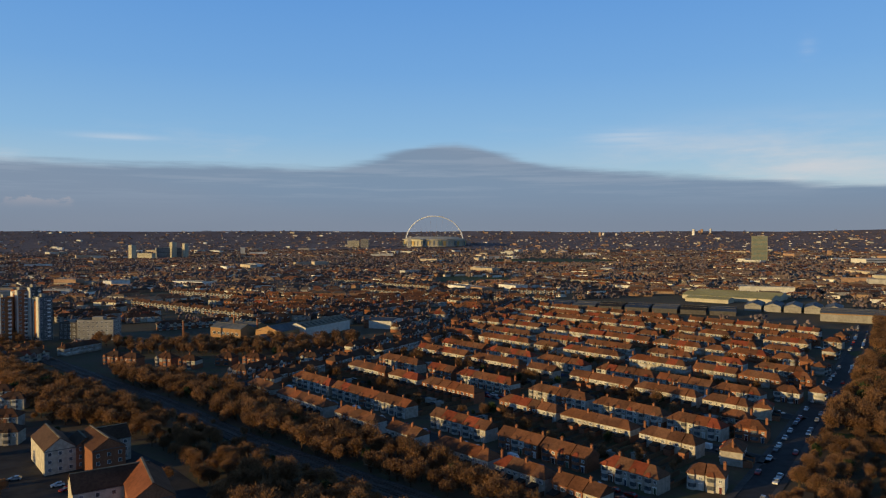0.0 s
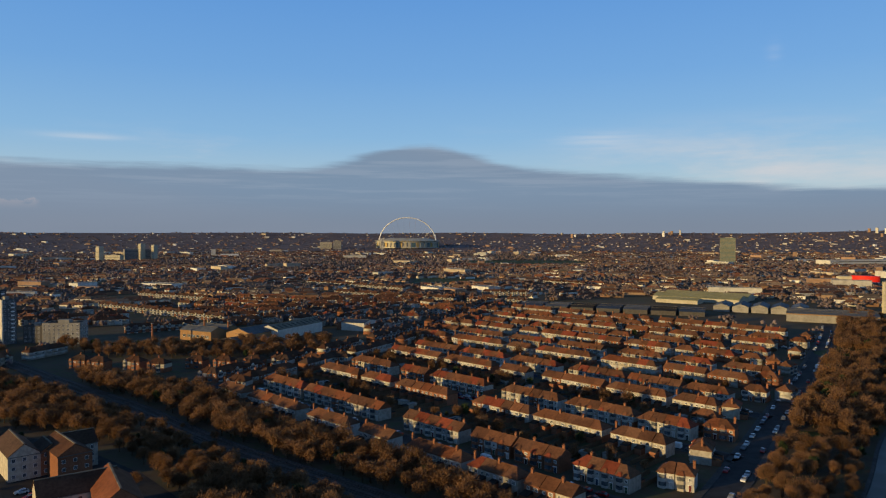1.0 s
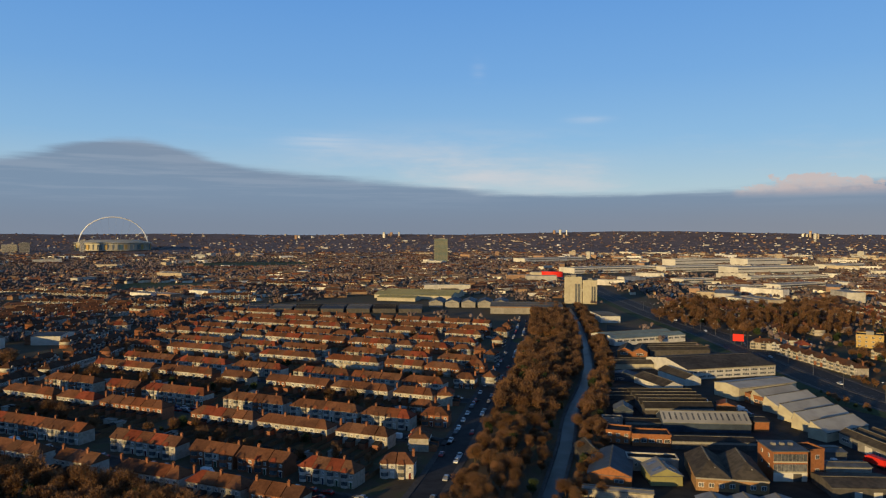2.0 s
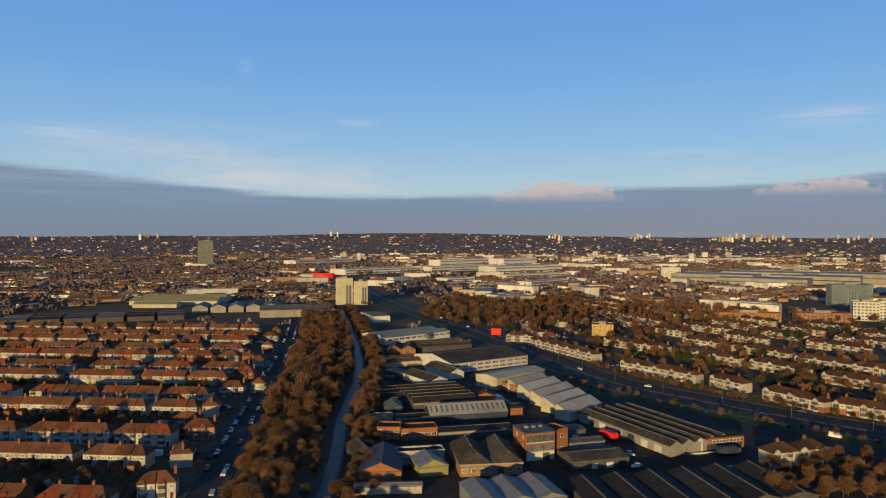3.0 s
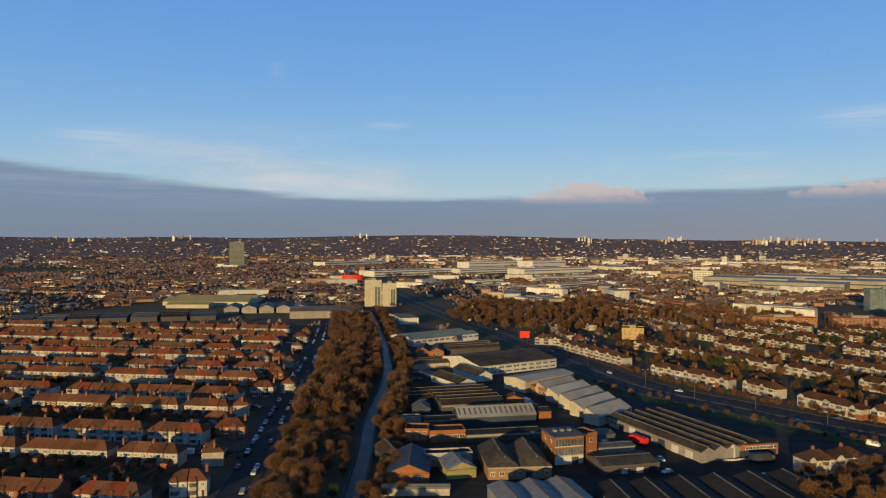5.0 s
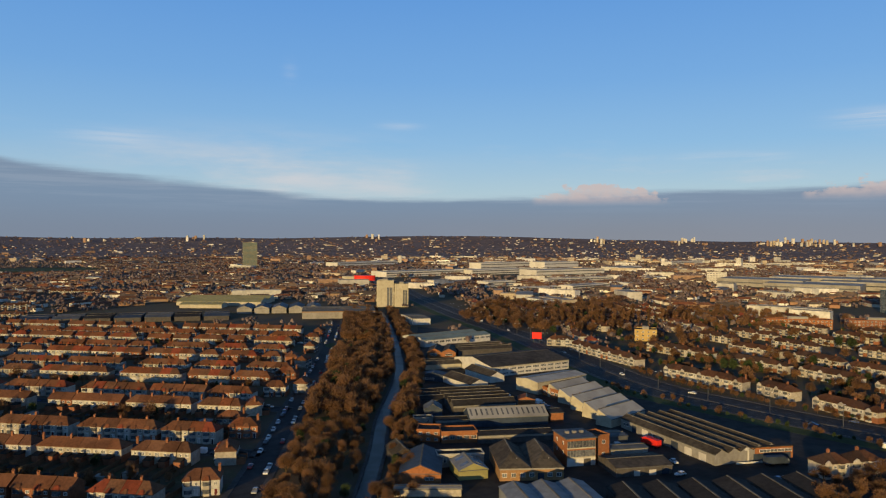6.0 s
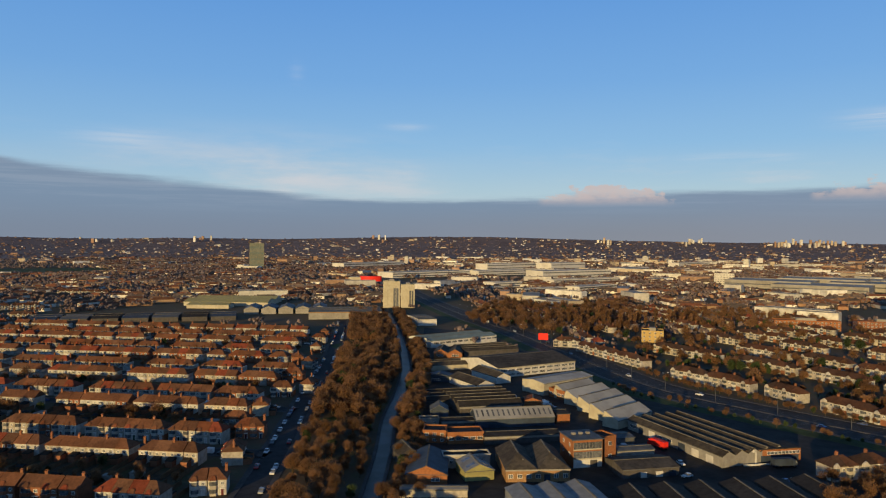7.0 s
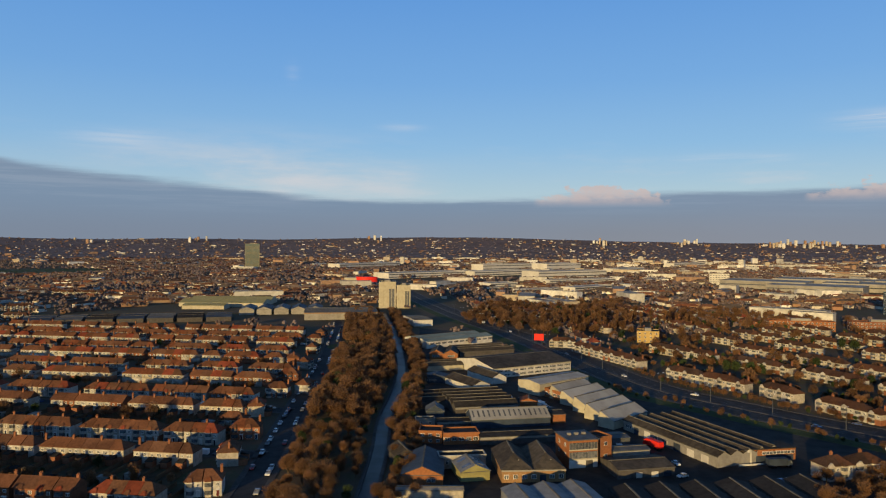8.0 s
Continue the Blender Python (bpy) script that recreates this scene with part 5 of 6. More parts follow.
# white silo-like block and store at the bend of the canal
for x, y, w, d, h, label in ((502, 736, 21, 24, 33, "windowless pale concrete block with vertical ribs"), (520, 722.5, 17, 22, 29, "lower pale concrete block joined to the tower")):
    b = flat_block("tower_block", x, y, -35, w, d, h, label, M_CREAM, "industrial tower", 0, 9, (1.0, 1.0))
    mb = MB()
    mb.box(-0.35, 0.35, -0.5, 0, 0, h + 0.5)
    rib = mb.mesh("rib", [M_CREAM])
    for i in range(6):
        part("rib", rib, None, b, at=place(w * (i + 0.5) / 6, 0))
        part("rib", rib, None, b, at=place(0, d * (i + 0.5) / 6, -90))
    mb = MB()
    mb.box(w * 0.6, w * 0.95, -0.1, 0.02, 1, h * 0.75)
    part("window", mb, M_GLASS, b)
shed("warehouse", 423, 558, -22, 19, 44, 6.5, "white flat-roofed store at the canal", M_WHITE, M_ASBL, 1, "x", 0.5)
shed("warehouse", 362, 672, A, 78, 46, 8, "long grey-roofed factory beyond the estate", M_CONC, M_STEEL, 3, "x", 1.6, strip=M_YBRICK)
shed("factory", 309, 905, -40, 108, 72, 5, "broad factory with low olive-green pitched roofs", M_CREAM, M_OLIVE, 2, "x", 4.0)
shed("factory", 300, 868, -40, 52, 22, 4.5, "low olive-roofed wing of the factory", M_CREAM, M_OLIVE, 1, "x", 2.0)
for i in range(5):
    shed("workshop", 328 + i * 17, 762 - i * 9, -30, 16.5, 44, 6, "workshop with a blue-grey pitched roof and pale gable", M_CONC, M_BLUE if i % 2 else M_STEEL, 1, "y", 3.0, group="gabled workshops")
for i in range(7):
    shed("workshop", 118 + i * 26, 792 - i * 12, -24, 25, 40, 4.5, "low works hall with dark blue-grey roof", M_DARKW, (M_BLUE, M_STEEL, M_FELT)[i % 3], 2, "x", 2.0, group="works halls")
b = thing("retail_hall", place(760, 1212, -42), "bright red retail hall with a rounded front", "building")
mb = MB()
mb.solid([(30 + 22 * math.cos(a), 11 * math.sin(a), 0) for a in [2 * math.pi * j / 24 for j in range(24)]], [(30 + 22 * math.cos(a), 11 * math.sin(a), 13) for a in [2 * math.pi * j / 24 for j in range(24)]])
part("wall", mb, M_RED, b)
mb = MB()
mb.box(-15, 12, -4, 18, 0, 11)
part("annexe", mb, M_CREAM, b)
WHITES = [(1100, 1824, 13, 275, 50, 15), (914, 1303, 1, 235, 60, 12), (1150, 1275, -1, 233, 45, 12), (1395, 1509, 2, 233, 50, 18), (1207, 1116, -5, 228, 60, 16), (1532, 1384, 1, 154, 60, 22), (882, 934, -5, 65, 35, 9), (1051, 942, -8, 181, 30, 9), (1570, 1155, 11, 153, 50, 14), (2172, 1373, 2, 213, 40, 14), (838, 812, -5, 109, 24, 6), (933, 779, 4, 113, 30, 8)]
for x, y, a, w, d, h in WHITES:
    flat_block("warehouse", x, y, a, w, d, h, "long white warehouse with bright cladding", M_WHITE, "warehouse", 2, 12, (7, 2.2), roof=M_WROOF, sides=False, plant=False, strips=True, group="white warehouses")
for i in range(7):
    flat_block("warehouse", 1240 + (i % 4) * 110 + (i // 4) * 40, 600 - (i % 4) * 50 + (i // 4) * 110, -76, 150, 100, 12 + i % 3 * 2, "very large flat-roofed pale warehouse", M_CONC, "warehouse", 1, 14, (6, 2), roof=M_WROOF, sides=False, plant=False, strips=True, group="grey warehouses")
flat_block("apartment_block", 940, 306, -50, 48, 18, 27, "green and grey glazed apartment block", M_TGLASS, "apartments", 9, 3.4, (2.0, 1.9))
flat_block("apartment_block", 1010, 245, -55, 60, 18, 31, "yellow-brown brick apartment block", M_YEL, "apartments", 10, 3.4, (2.0, 1.9))
flat_block("apartment_block", 800, 240, -62, 24, 16, 19, "white and cream apartment block with brown window bays", M_WHITE, "apartments", 6, 3.4, (2.2, 1.8))
flat_block("apartment_block", 822, 222, -44, 14, 16, 19, "white and cream apartment block with brown window bays", M_WHITE, "apartments", 6, 3.4, (2.2, 1.8))
flat_block("brick_building", 745, 275, -52, 52, 14, 9, "long red brick building", M_BRICK, "building", 3, 3.6, (1.8, 1.5))
flat_block("brick_building", 690, 330, -52, 60, 13, 9, "orange brick terrace of flats", M_ORANGE, "building", 3, 3.6, (1.8, 1.5))
flat_block("brick_building", 508, 356, -55, 18, 16, 9.5, "yellow brick block with a flat roof", M_YEL, "building", 3, 4.2, (1.6, 1.4))
b = flat_block("office_building", 1330, 760, -60, 38, 26, 22, "white curved office block", M_WHITE, "office", 5, 5, (3.4, 1.6))
# billboard on two legs
b = thing("billboard", place(432, 404, -50), "red roadside billboard on a steel frame", "billboard")
for x in (1.5, 6.5):
    mb = MB()
    mb.box(x - 0.15, x + 0.15, 0, 0.3, 0, 3.2)
    part("leg", mb, M_STEEL, b)
mb = MB()
mb.box(0, 8, -0.2, 0.25, 3.0, 8.5)
part("panel", mb, M_RED, b)

# left: towers and works beyond the railway
for x, y, a, w, d, h, wall, floors, label in (
        (-342, 541, 50, 9, 12, 34, M_ORANGE, 11, "orange and white apartment tower"),
        (-334, 550, 50, 8, 14, 39, M_BRICK, 12, "tall red-brown apartment tower with a sunlit edge"),
        (-325, 552, 50, 9, 14, 41, M_STEEL, 13, "dark grey apartment tower with a white corner"),
        (-315, 546, 50, 10, 14, 34, M_STEEL, 11, "dark grey apartment tower with white balconies"),
        (-305, 556, -6, 18, 12, 13, M_DARKW, 4, "dark low apartment wing"),
        (-288, 551, 2, 28, 15, 15.5, M_CONC, 5, "white five-storey apartment block")):
    b = flat_block("apartment_block", x, y, a, w, d, h, label, wall, "apartments", floors, 3.2, (1.7, 1.7))
    if h > 30:
        for y0, y1, up, m in ((0.0, 0.34, 0.6, M_WHITE), (0.36, 0.62, -3.0, M_ORANGE), (0.64, 1.0, -1.0, M_WHITE)):
            mb = MB()
            mb.box(-0.4, -0.02, d * y0, d * y1, 2.5, h + up)
            part("corner_panel", mb, m, b)
        mb = MB()
        mb.box(0, 0.5, -0.35, -0.02, 0.5, h + 0.9)
        part("corner_panel", mb, M_WHITE, b)
        mb = MB()
        mb.box(-1.1, 1.1, -1.0, -0.02, 0.0, 0.95)
        rail_mesh = mb.mesh("balcony", [M_FRAME])
        for f in range(1, floors):
            part("balcony", rail_mesh, None, b, at=place(w * 0.72, 0, 0, f * h / floors))
shed("factory", -190, 572, -30, 34, 30, 8, "old factory hall with blue-grey roof and brick wall", M_YBRICK, M_STEEL, 2, "x", 3.0, windows=[(3 + i * 5, 3.5, 2.2, 2.6) for i in range(6)])
shed("factory", -150, 560, -30, 26, 34, 7, "old factory with a sunlit gable", M_YBRICK, M_STEEL, 1, "y", 4.0)
shed("warehouse", -128, 573, -28, 20, 60, 8, "warehouse with pale striped roof and white gable", M_WHITE, M_ASBL, 1, "y", 3.5, lights=10)
shed("warehouse", -150, 545, -28, 60, 18, 4, "low curved pale roofs before the factory", M_CONC, M_STEEL, 3, "y", 1.4)
shed("warehouse", -66, 622, -20, 22, 26, 7, "small white and blue works hall", M_WHITE, M_BLUE, 1, "x", 1.5)
for x, y in ((-173, 580), (-150, 566), (-205, 553)):
    b = thing("chimney", place(x, y), "slim brick factory chimney", "chimney", "factory chimneys")
    mb = MB()
    mb.cyl((0, 0, 0), (0, 0, 15), 1.0, 0.7, 10)
    part("shaft", mb, M_BRICK, b)
    mb = MB()
    mb.cyl((0, 0, 15), (0, 0, 15.6), 0.9, 0.9, 10)
    part("cap", mb, M_CONC, b)

# flats in the foreground below the railway
def flats(x, y, deg, w, d, h, label, wall, roof, cols, rise=4.0, axis="x"):
    fl = []
    for f in range(3):
        for i in range(cols):
            fl.append((w * (i + 0.5) / cols - 0.6, 1.2, 1.3, 1.0 + f * 2.75))
    return shed("apartment_house", x, y, deg, w, d, h, label, wall, roof, 1, axis, rise, "apartments", windows=fl)


flats(-139, 243, 40, 10, 24, 8.4, "three-storey cream flats with a red-brown pitched roof", M_RENDER, M_DTILE, 3, 4.0, "y")
flats(-131.5, 249.6, 40, 7, 12, 8.2, "red brick bay of flats with a white gable", M_BRICK, M_DTILE, 2, 2.6, "y")
flats(-126.3, 254, 40, 12, 12, 8.4, "cream link of flats under a dark roof", M_RENDER, M_DTILE, 3, 3.8)
flats(-121.5, 241.5, 42, 11, 22, 9.0, "brick wing of flats with a dark gabled roof", M_BRICK, M_DTILE, 3, 3.6, "y")
flats(-108, 203, 34, 22, 12, 8.6, "cream flats under a dark pitched roof", M_RENDER, M_DTILE, 5, 4.2)
flats(-88, 196, 30, 12, 26, 8.8, "flats with a bright orange tiled roof", M_BRICK, M_TILE, 3, 4.6, "y")
for x, y, deg in ((-207, 333, 20), (-190, 300, 20), (-176, 277, 25), (-224, 350, 20)):
    house_line((x - 6, y), (x + 6, y + 2), kinds=("render",))

for p0, p1 in (((265.7, 105.6), (275.7, 100.7)), ((276.3, 100.2), (288.9, 94.9))):
    house_line(p0, p1, kinds=("render",))

# ---------------------------------------------------------------- far suburbs
frng = random.Random(23)
ROAD_PTS = [p[:2] for p in arc(TRUNK_ROAD, 12)]


def block(mb, x, y, deg, w, d, h, rise):
    z = level(x, y) - 0.5
    c, s = math.cos(radians(deg)), math.sin(radians(deg))
    T = lambda a, b, e: (x + a * c - b * s, y + a * s + b * c, z + e)
    w, d = w / 2, d / 2
    low = [T(-w, -d, 0), T(w, -d, 0), T(w, d, 0), T(-w, d, 0)]
    high = [T(-w, -d, h), T(w, -d, h), T(w, d, h), T(-w, d, h)]
    i = len(mb.v)
    mb.v += low + high
    for j in range(4):
        k = (j + 1) % 4
        mb.f.append((i + j, i + k, i + 4 + k, i + 4 + j))
        mb.m.append(0)
    e = 0.4
    i = len(mb.v)
    hip = min(d, w * 0.5)
    mb.v += [T(-w - e, -d - e, h - 0.2), T(w + e, -d - e, h - 0.2), T(w + e, d + e, h - 0.2), T(-w - e, d + e, h - 0.2), T(-w + hip, 0, h + rise), T(w - hip, 0, h + rise)]
    mb.f += [(i, i + 1, i + 5, i + 4), (i + 2, i + 3, i + 4, i + 5), (i + 3, i, i + 4), (i + 1, i + 2, i + 5)]
    mb.m += [1] * 4


def in_estate(x, y):
    s, o = UX * x + UY * y, -UY * x + UX * y
    return 120 < o < 640 and -366 - (o - 200) * 0.40 - 26 < s < -70 - (o - 180) * 0.2 + 90


LONG_ROWS = [(-363, 815), (-327, 789), (-292, 762), (-256, 736), (-221, 709), (-185, 683), (-187, 1195), (-153, 1164), (-120, 1134), (-87, 1103), (-53, 1072), (-20, 1041), (-114, 983), (-82, 960), (-50, 938), (-18, 915), (14, 892), (46, 869), (-377, 965), (-354, 950), (-331, 936), (-308, 921), (-285, 906), (-262, 891), (218, 1195), (229, 1182), (240, 1169), (252, 1157), (263, 1144), (274, 1131), (91, 974), (104, 970), (117, 967), (129, 963), (142, 960), (155, 956)]


def taken(x, y, r):
    if near_line(x, y, LONG_ROWS) < 24:
        return True
    az = math.degrees(math.atan2(x, y))
    if in_estate(x, y) or near_line(x, y, ROAD_PTS) < 34:
        return True
    for bx, by, br in ((480, 620, 110), (400, 690, 95), (330, 830, 120), (200, 770, 110), (760, 1210, 70), (-300, 570, 75), (-150, 575, 80), (-950, 2270, 120), (900, 2030, 60), (950, 260, 110), (-45, 3740, 260), (1330, 1240, 180), (900, 1240, 90), (1270, 1240, 150), (1080, 1430, 110), (1400, 1480, 120), (1450, 560, 235), (55, 1255, 75), (330, 2060, 190)):
        if math.hypot(x - bx, y - by) < br:
            return True
    return False


near_houses, far_blocks, suburb = MB(), MB(), Bulk()
woods = []
cell = 130.0
for ci in range(-26, 38):
    for cj in range(-6, 38):
        cx, cy = (ci + 0.5) * cell, (cj + 0.5) * cell
        r = math.hypot(cx, cy)
        az = math.degrees(math.atan2(cx, cy))
        if r < 420 or r > 3300 or az < -42 or az > 86:
            continue
        right_side = cx > 380 and r < 900
        deg = frng.choice((-47, -20, 10, 35, 60)) + frng.uniform(-8, 8)
        if right_side:
            deg = 63 + frng.uniform(-6, 6)
        c, s = math.cos(radians(deg)), math.sin(radians(deg))
        kind = frng.random()
        woody = noise.noise((cx * 0.0016, cy * 0.0016, 4.0))
        rows = 4 if r < 2400 else 3
        for i in range(rows):
            t = -cell / 2
            off = (i + 0.5) / rows * cell - cell / 2 + frng.uniform(-3, 3)
            while t < cell / 2:
                w = frng.choice((12.2, 12.2, 18.3, 24.4, 30.5)) if r < 2400 else frng.choice((14, 22, 34))
                x, y = cx + c * (t + w / 2) - s * off, cy + s * (t + w / 2) + c * off
                t += w + frng.choice((3, 4, 6, 12)) * (1 if r < 2400 else 2.2)
                if taken(x, y, r) or (x < 372 and x > 60 and r < 640) or (r < 520 and -260 < x < 0) or (360 < x < 790 and -80 < y < 345):
                    continue
                leafy = 48 < az < 74 and 620 < r < 1250
                if woody > 0.2 or frng.random() < (0.5 if leafy else 0.2):
                    woods.append((x, y))
                    continue
                if r < 900:
                    n = round(w / 6.1)
                    k, face, dark = frng.choice(("render", "render", "half", "brick")), frng.choice((0, 180)), frng.random() < 0.6
                    for i in range(n):
                        e0, e1 = ("hip" if i == 0 else ""), ("hip" if i == n - 1 else "")
                        m = place(x, y, deg + face) @ place((i + 0.5) * 6.1 - w / 2, 0)
                        suburb.add(WALLS[k, False], m)
                        suburb.add(ROOFS[e0, e1, dark], m)
                        suburb.add(BAYS[k, dark, i % 2 == 0], m @ place(-1.2, -HD / 2))
                        suburb.add(WIN_BIG, m @ place(-1.4, HD / 2, 180, 3.4))
                        if i % 2 == 0:
                            suburb.add(CHIMNEY, m @ place(HW / 2 - 0.6, 0.4))
                else:
                    block(near_houses, x, y, deg, w, 7.6, frng.uniform(4.4, 5.4), frng.uniform(2.0, 3.0))
                for q in range(2):
                    if frng.random() < 0.8:
                        woods.append((x + frng.uniform(-16, 16), y + frng.uniform(-16, 16)))
        if frng.random() < 0.14 + 0.4 * (az > 32) and r > 900:
            for q in range(frng.randint(1, 3)):
                x, y = cx + frng.uniform(-55, 55), cy + frng.uniform(-55, 55)
                if not taken(x, y, r):
                    tall = r > 2300 and frng.random() < 0.09
                    w = frng.uniform(12, 22) if tall else frng.uniform(25, 75)
                    block(far_blocks, x, y, deg + frng.choice((0, 90)), w, frng.uniform(12, 24), frng.uniform(18, 32) if tall else frng.uniform(7, 14), 0.3)
# the last miles to the horizon: belts of trees with scattered houses and blocks
for k in range(1500):
    a, r = radians(frng.uniform(-40, 84)), frng.uniform(3250, 4780)
    x, y = r * math.sin(a), r * math.cos(a)
    if math.hypot(x + 45, y - 3740) < 300:
        continue
    block(near_houses, x, y, frng.uniform(0, 180), frng.choice((8, 12, 18)), 7, frng.uniform(3.6, 5), 1.8)
    if k % 20 == 0:
        block(far_blocks, x + 20, y, frng.uniform(-40, 10), frng.uniform(10, 34), 12, frng.uniform(6, 11), 0.3)
for k in range(7000):
    a, r = radians(frng.uniform(-40, 84)), frng.uniform(3150, 4830)
    if frng.random() < 0.55 + 0.45 * noise.noise((a * 60, r * 0.01, 0)):
        woods.append((r * math.sin(a), r * math.cos(a)))
# towers of the inner city, pale on the skyline
for at, spread, n in ((34.1, 0.8, 4), (13.5, 1.5, 4), (20.5, 1.2, 5), (52.2, 1.3, 6), (59.0, 2.5, 9), (66.0, 3.0, 22), (73.5, 1.5, 6), (69.5, 6.0, 14)):
    for k in range(n):
        a, r = radians(frng.gauss(at, spread * 0.5)), frng.uniform(4500, 4760)
        block(far_blocks, r * math.sin(a), r * math.cos(a), frng.uniform(-50, -30), frng.uniform(7, 15), 10, frng.uniform(12, 34), 0.3)
suburb.build("suburb_houses", "streets of two-storey suburban houses beyond the estate", "houses")
tagged(part("far_houses", near_houses, [M_FARWALL, M_FARROOF]), "thousands of distant suburban houses with brown roofs", "houses", kind="stuff")
tagged(part("far_blocks", far_blocks, [M_FARBLOCK, M_CONC]), "distant pale flats, offices and warehouses", "buildings", kind="stuff")


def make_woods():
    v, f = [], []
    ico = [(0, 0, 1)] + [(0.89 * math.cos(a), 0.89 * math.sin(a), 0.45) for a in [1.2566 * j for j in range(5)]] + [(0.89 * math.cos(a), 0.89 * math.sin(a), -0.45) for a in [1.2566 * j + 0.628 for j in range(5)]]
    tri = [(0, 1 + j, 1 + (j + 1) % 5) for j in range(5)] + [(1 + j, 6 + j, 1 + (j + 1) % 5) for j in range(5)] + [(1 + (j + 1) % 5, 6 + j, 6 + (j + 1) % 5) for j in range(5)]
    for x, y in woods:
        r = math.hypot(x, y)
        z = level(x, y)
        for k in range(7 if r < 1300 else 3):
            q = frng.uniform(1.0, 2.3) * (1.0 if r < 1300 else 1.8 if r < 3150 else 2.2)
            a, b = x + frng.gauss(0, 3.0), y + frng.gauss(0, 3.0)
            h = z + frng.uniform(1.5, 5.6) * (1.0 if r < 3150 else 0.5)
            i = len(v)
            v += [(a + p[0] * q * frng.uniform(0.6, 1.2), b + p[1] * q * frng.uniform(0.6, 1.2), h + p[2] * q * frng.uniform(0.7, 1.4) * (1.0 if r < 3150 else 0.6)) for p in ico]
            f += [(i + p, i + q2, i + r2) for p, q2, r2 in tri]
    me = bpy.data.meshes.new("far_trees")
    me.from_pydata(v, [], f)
    # haze is put into this colour
    me.materials.append(M_HAZETREE)
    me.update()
    tagged(new("far_trees", me), "distant bare winter trees, haze mixed into their colour", "trees", kind="stuff")


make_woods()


# ---------------------------------------------------------------- cars, lamps, gardens


def car_parts(van=False):
    body, cab, wheel = MB(), MB(), MB()
    if van:
        body.prism_x(-0.95, 0.95, [(-2.5, 0.35), (2.5, 0.35), (2.5, 2.3), (-1.2, 2.3), (-1.9, 1.35), (-2.5, 1.1)])
        cab.prism_x(-0.97, 0.97, [(-1.85, 1.4), (-1.0, 1.4), (-1.0, 2.1), (-1.35, 2.1)])
    else:
        body.prism_x(-0.87, 0.87, [(-2.1, 0.3), (2.1, 0.3), (2.15, 0.75), (1.9, 0.95), (-0.9, 0.95), (-2.05, 0.75)])
        body.prism_x(-0.72, 0.72, [(-0.1, 1.38), (1.2, 1.38), (1.25, 1.45), (-0.1, 1.45)])
        cab.prism_x(-0.76, 0.76, [(-0.9, 0.93), (1.85, 0.93), (1.25, 1.4), (-0.15, 1.4)])
    wheel.cyl((-0.1, 0, 0), (0.1, 0, 0), 0.32, 0.32, 10)
    return body.mesh("body", [M_VAN if van else M_CAR]), cab.mesh("glazing", [M_GLASS]), wheel.mesh("wheel", [M_TYRE])


CAR, VAN = car_parts(), car_parts(True)
crng = random.Random(5)
far_cars = Bulk()


def car(x, y, deg, van=False, far=False):
    src = VAN if van else CAR
    m = place(x, y, deg - 90, 0.04)
    if far:
        far_cars.add(src[0], m)
        far_cars.add(src[1], m)
        return

    def build(m):
        c = thing("van" if van else "car", m, "white panel van at the kerb" if van else "small family car parked at the kerb", "van" if van else "car", "vehicles")
        part("body", src[0], None, c)
        part("glazing", src[1], None, c)
        for wx in (-0.8, 0.8):
            for wy in (-1.35, 1.35):
                part("wheel", src[2], None, c, at=place(wx, wy, 0, 0.32))
        return c
    again(("car", van), m, build)


for o, s0, s1 in STREETS:
    for side in (-1, 1):
        s = s0 + 6
        while s < s1 - 8:
            if crng.random() < 0.55:
                x, y = est(s, o + side * 2.5)
                car(x, y, math.degrees(EST) + (180 if crng.random() < 0.5 else 0), crng.random() < 0.12, o > 300)
            s += 6.2
for side in (-1, 1):
    for x, y, a in arc(SIDE_ROAD, 6.4):
        if crng.random() < 0.34:
            q = radians(a)
            car(x - math.sin(q) * 3.5 * side, y + math.cos(q) * 3.5 * side, a, crng.random() < 0.1, math.hypot(x, y) > 380)
for x, y, deg, van in ((325, 104, 92, True), (340, 140, 92, False), (357, 212, -85, False), (372, 270, 60, False), (339, 60, 92, False), (410, 350, 63, False), (440, 400, 63, False), (470, 470, 63, False), (360, 130, -88, False), (500, 540, 66, True), (-129, 233, 40, False), (-124, 229, 60, False), (-147, 239, 20, False), (207, 186, 60, True), (213, 171, 60, True), (230, 196, -30, False), (236, 200, -30, False), (240, 150, 60, False)):
    car(x, y, deg, van)
for x0, y0, deg, n in ((236, 176, -30, 5), (226, 240, 60, 5), (268, 236, 75, 6), (262, 270, -30, 5), (196, 196, -30, 4), (232, 152, -105, 5), (246, 118, -30, 4), (300, 368, -25, 6), (-160, 232, 30, 4), (-150, 218, 120, 4)):
    for i in range(n):
        if crng.random() < 0.8:
            q = radians(deg)
            car(x0 + math.cos(q) * i * 3.0, y0 + math.sin(q) * i * 3.0, deg + 90, crng.random() < 0.2)
far_cars.build("far_cars", "rows of parked cars in the further streets", "cars")


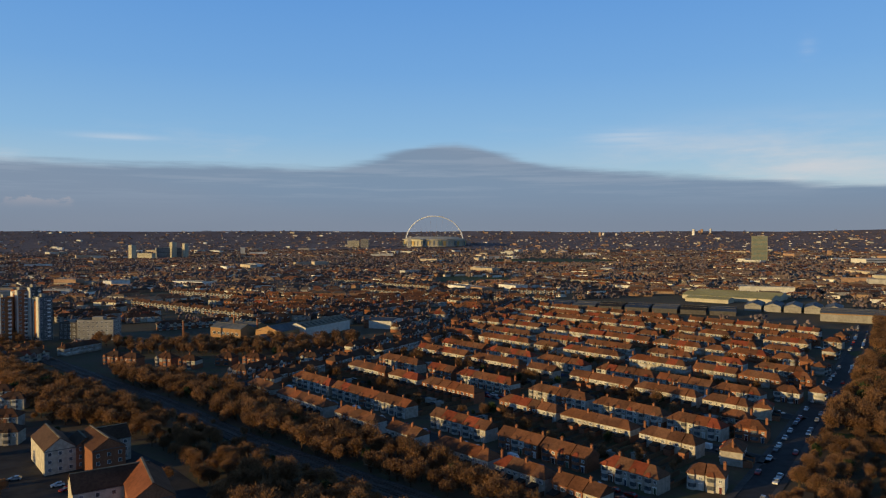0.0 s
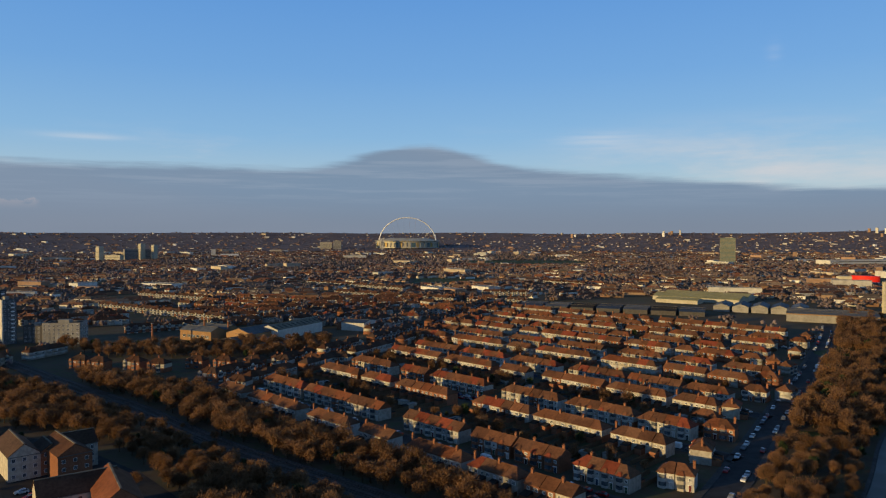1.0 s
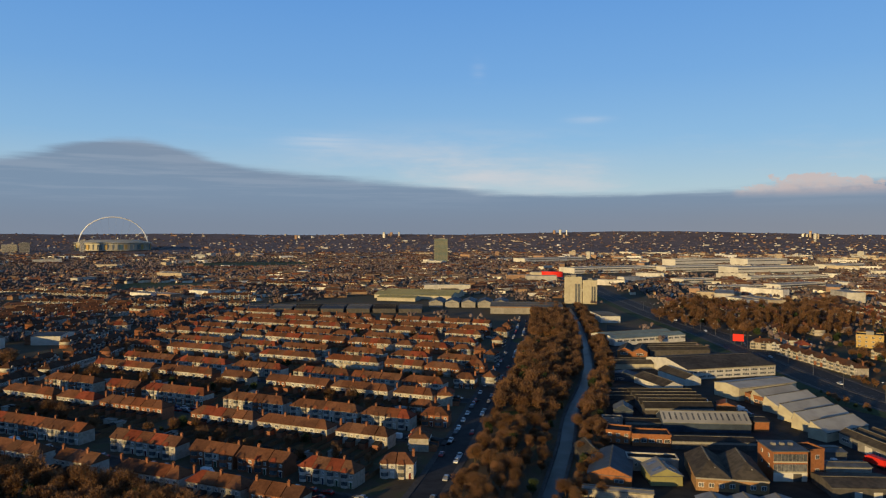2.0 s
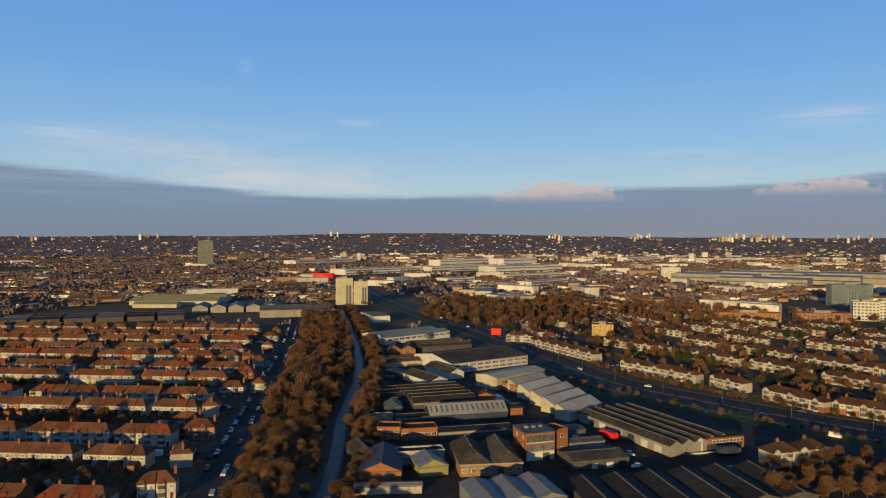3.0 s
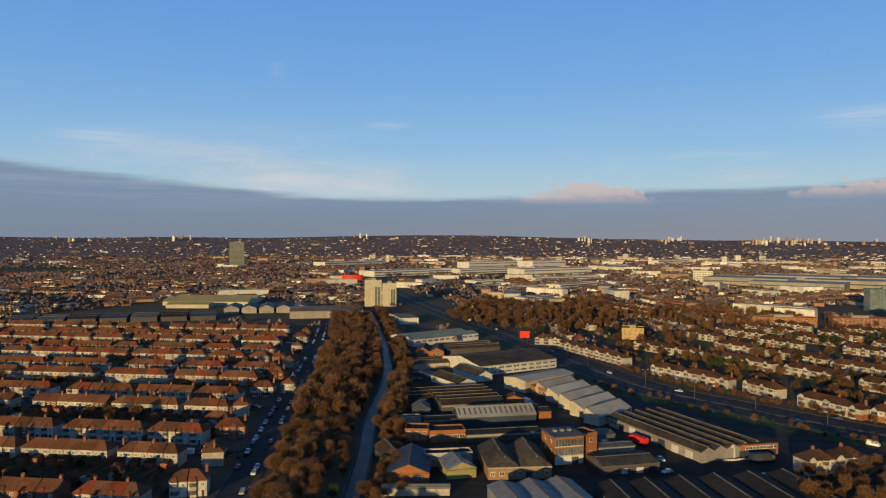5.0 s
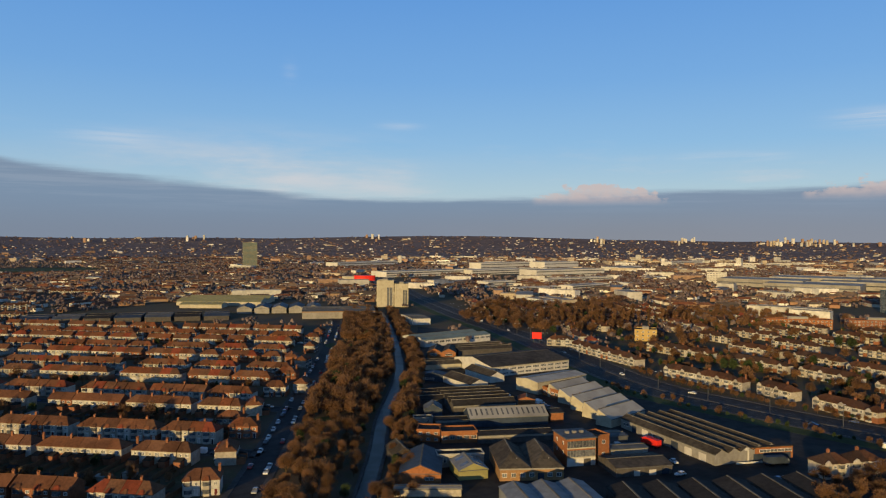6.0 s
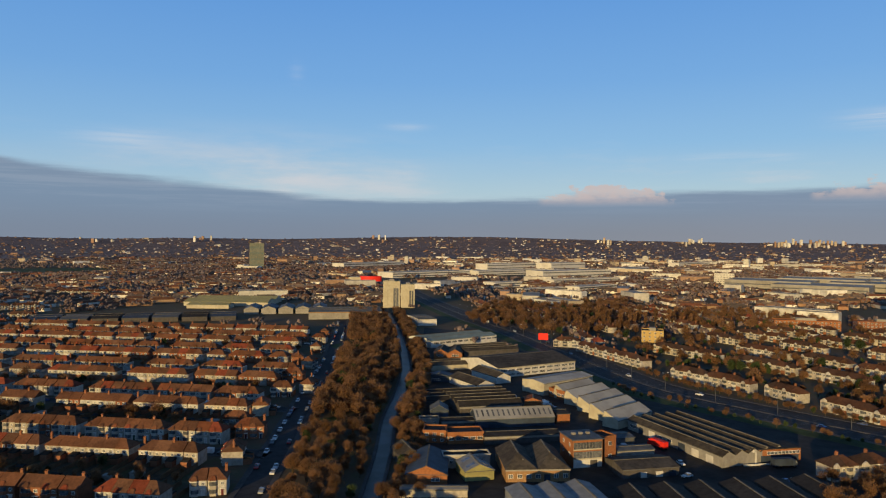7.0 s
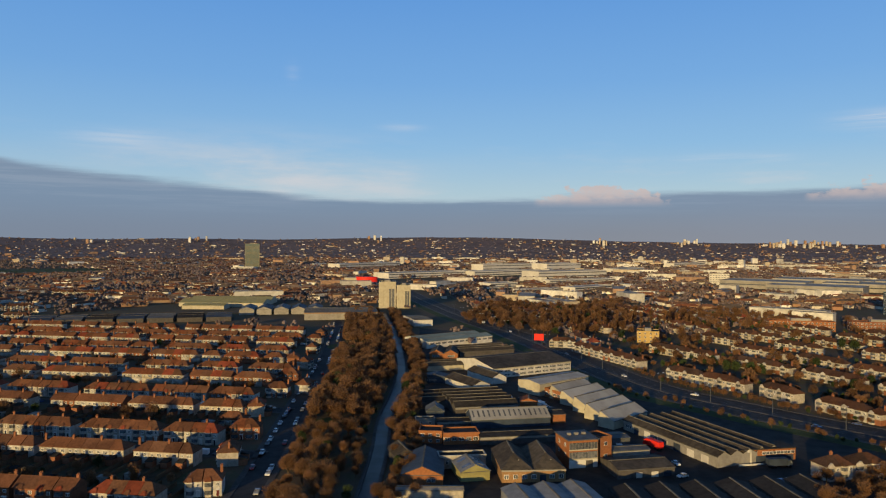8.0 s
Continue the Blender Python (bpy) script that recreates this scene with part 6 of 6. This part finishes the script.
def lorry(x, y, deg, col, label):
    b = thing("lorry", place(x, y, deg), label, "lorry")
    mb = MB()
    mb.box(-1.2, 1.2, -3.2, 4.6, 1.0, 3.6)
    part("box_body", mb, col, b)
    mb = MB()
    mb.prism_x(-1.15, 1.15, [(-5.2, 0.6), (-3.3, 0.6), (-3.3, 2.9), (-4.6, 2.9), (-5.2, 1.8)])
    part("cab", mb, col, b)
    mb = MB()
    mb.prism_x(-1.17, 1.17, [(-5.1, 1.85), (-4.3, 1.85), (-4.3, 2.7), (-4.55, 2.7)])
    part("windscreen", mb, M_GLASS, b)
    mb = MB()
    mb.cyl((-0.15, 0, 0), (0.15, 0, 0), 0.5, 0.5, 10)
    wm = mb.mesh("wheel", [M_TYRE])
    for wx in (-1.0, 1.0):
        for wy in (-4.2, 1.8, 3.4):
            part("wheel", wm, None, b, at=place(wx, wy, 0, 0.5))


lorry(252, 168, 166, M_RED, "red delivery lorry beside the white works wall")
lorry(268, 124, 60, M_BLUE, "blue lorry parked before the brick office")


def lamp_post():
    pole, head = MB(), MB()
    pole.cyl((0, 0, 0), (0, 0, 10), 0.12, 0.07, 6)
    pole.cyl((-1.6, 0, 10.2), (1.6, 0, 10.2), 0.05, 0.05, 5)
    head.box(-0.5, 0.5, -0.16, 0.16, -0.08, 0.1)
    return pole.mesh("pole", [M_STEEL]), head.mesh("lamp_head", [M_VAN])


POLE, HEAD = lamp_post()
for x, y, a in arc(TRUNK_ROAD[6:50], 34.0):
    def build(m):
        b = thing("street_lamp", m, "tall grey street lamp with two arms", "street lamp", "street lamps")
        part("pole", POLE, None, b)
        for dx in (-1.9, 1.9):
            part("lamp_head", HEAD, None, b, at=place(dx, 0, 0, 10.2))
        return b
    again("lamp", place(x, y, a + 90), build)

# garden fences, sheds and hedges behind the terraces
fences = MB()
for o, face, spans in ROWS[:6]:
    back = o - 4 if face > 0 else o + 4
    for s0, s1 in spans:
        n = max(2, round((s1 - s0) / 6.1))
        for i in range(n + 1):
            s = s0 + (s1 - s0) * i / n
            a, b = est(s, back), est(s, back + (-16 if face > 0 else 16))
            if face > 0 and o < 190:
                b = est(s, back - 9)
            d = Vector((b[0] - a[0], b[1] - a[1])).normalized() * 0.06
            q = [(a[0] - d.y, a[1] + d.x), (a[0] + d.y, a[1] - d.x), (b[0] + d.y, b[1] - d.x), (b[0] - d.y, b[1] + d.x)]
            fences.solid([(*p, 0) for p in q], [(*p, 1.7) for p in q])
tagged(part("garden_fence", fences, M_FENCE), "brown timber fences between the back gardens", "fence", kind="stuff")
SHED_BODY, SHED_ROOF = MB(), MB()
SHED_BODY.box(-1.3, 1.3, -1.6, 1.6, 0, 2.0)
SHED_ROOF.prism_x(-1.5, 1.5, [(-1.8, 1.95), (1.8, 1.95), (0, 2.7)])
SHED_BODY, SHED_ROOF = SHED_BODY.mesh("body", [M_FENCE]), SHED_ROOF.mesh("roof", [M_FELT])
GARAGE, GROOF = MB(), MB()
GARAGE.box(-1.5, 1.5, -2.6, 2.6, 0, 2.2)
GROOF.box(-1.65, 1.65, -2.8, 2.8, 2.2, 2.4)
GARAGE, GROOF = GARAGE.mesh("body", [M_RENDER]), GROOF.mesh("roof", [M_CONC])
for o in (229, 301, 158):
    for k in range(26):
        s = crng.uniform(-340, -140)
        x, y = est(s, o + crng.choice((-3, 3)) + crng.uniform(-1, 1))
        if near_line(x, y, RAIL_PTS) < 10:
            continue
        gar = crng.random() < 0.4

        def build(m):
            b = thing("garage" if gar else "garden_shed", m, "small rendered garage with a flat roof" if gar else "small timber garden shed with a felt roof", "shed", "garden sheds")
            part("body", GARAGE if gar else SHED_BODY, None, b)
            part("roof", GROOF if gar else SHED_ROOF, None, b)
            return b
        again(("gshed", gar), place(x, y, math.degrees(EST) + crng.choice((0, 90))), build)
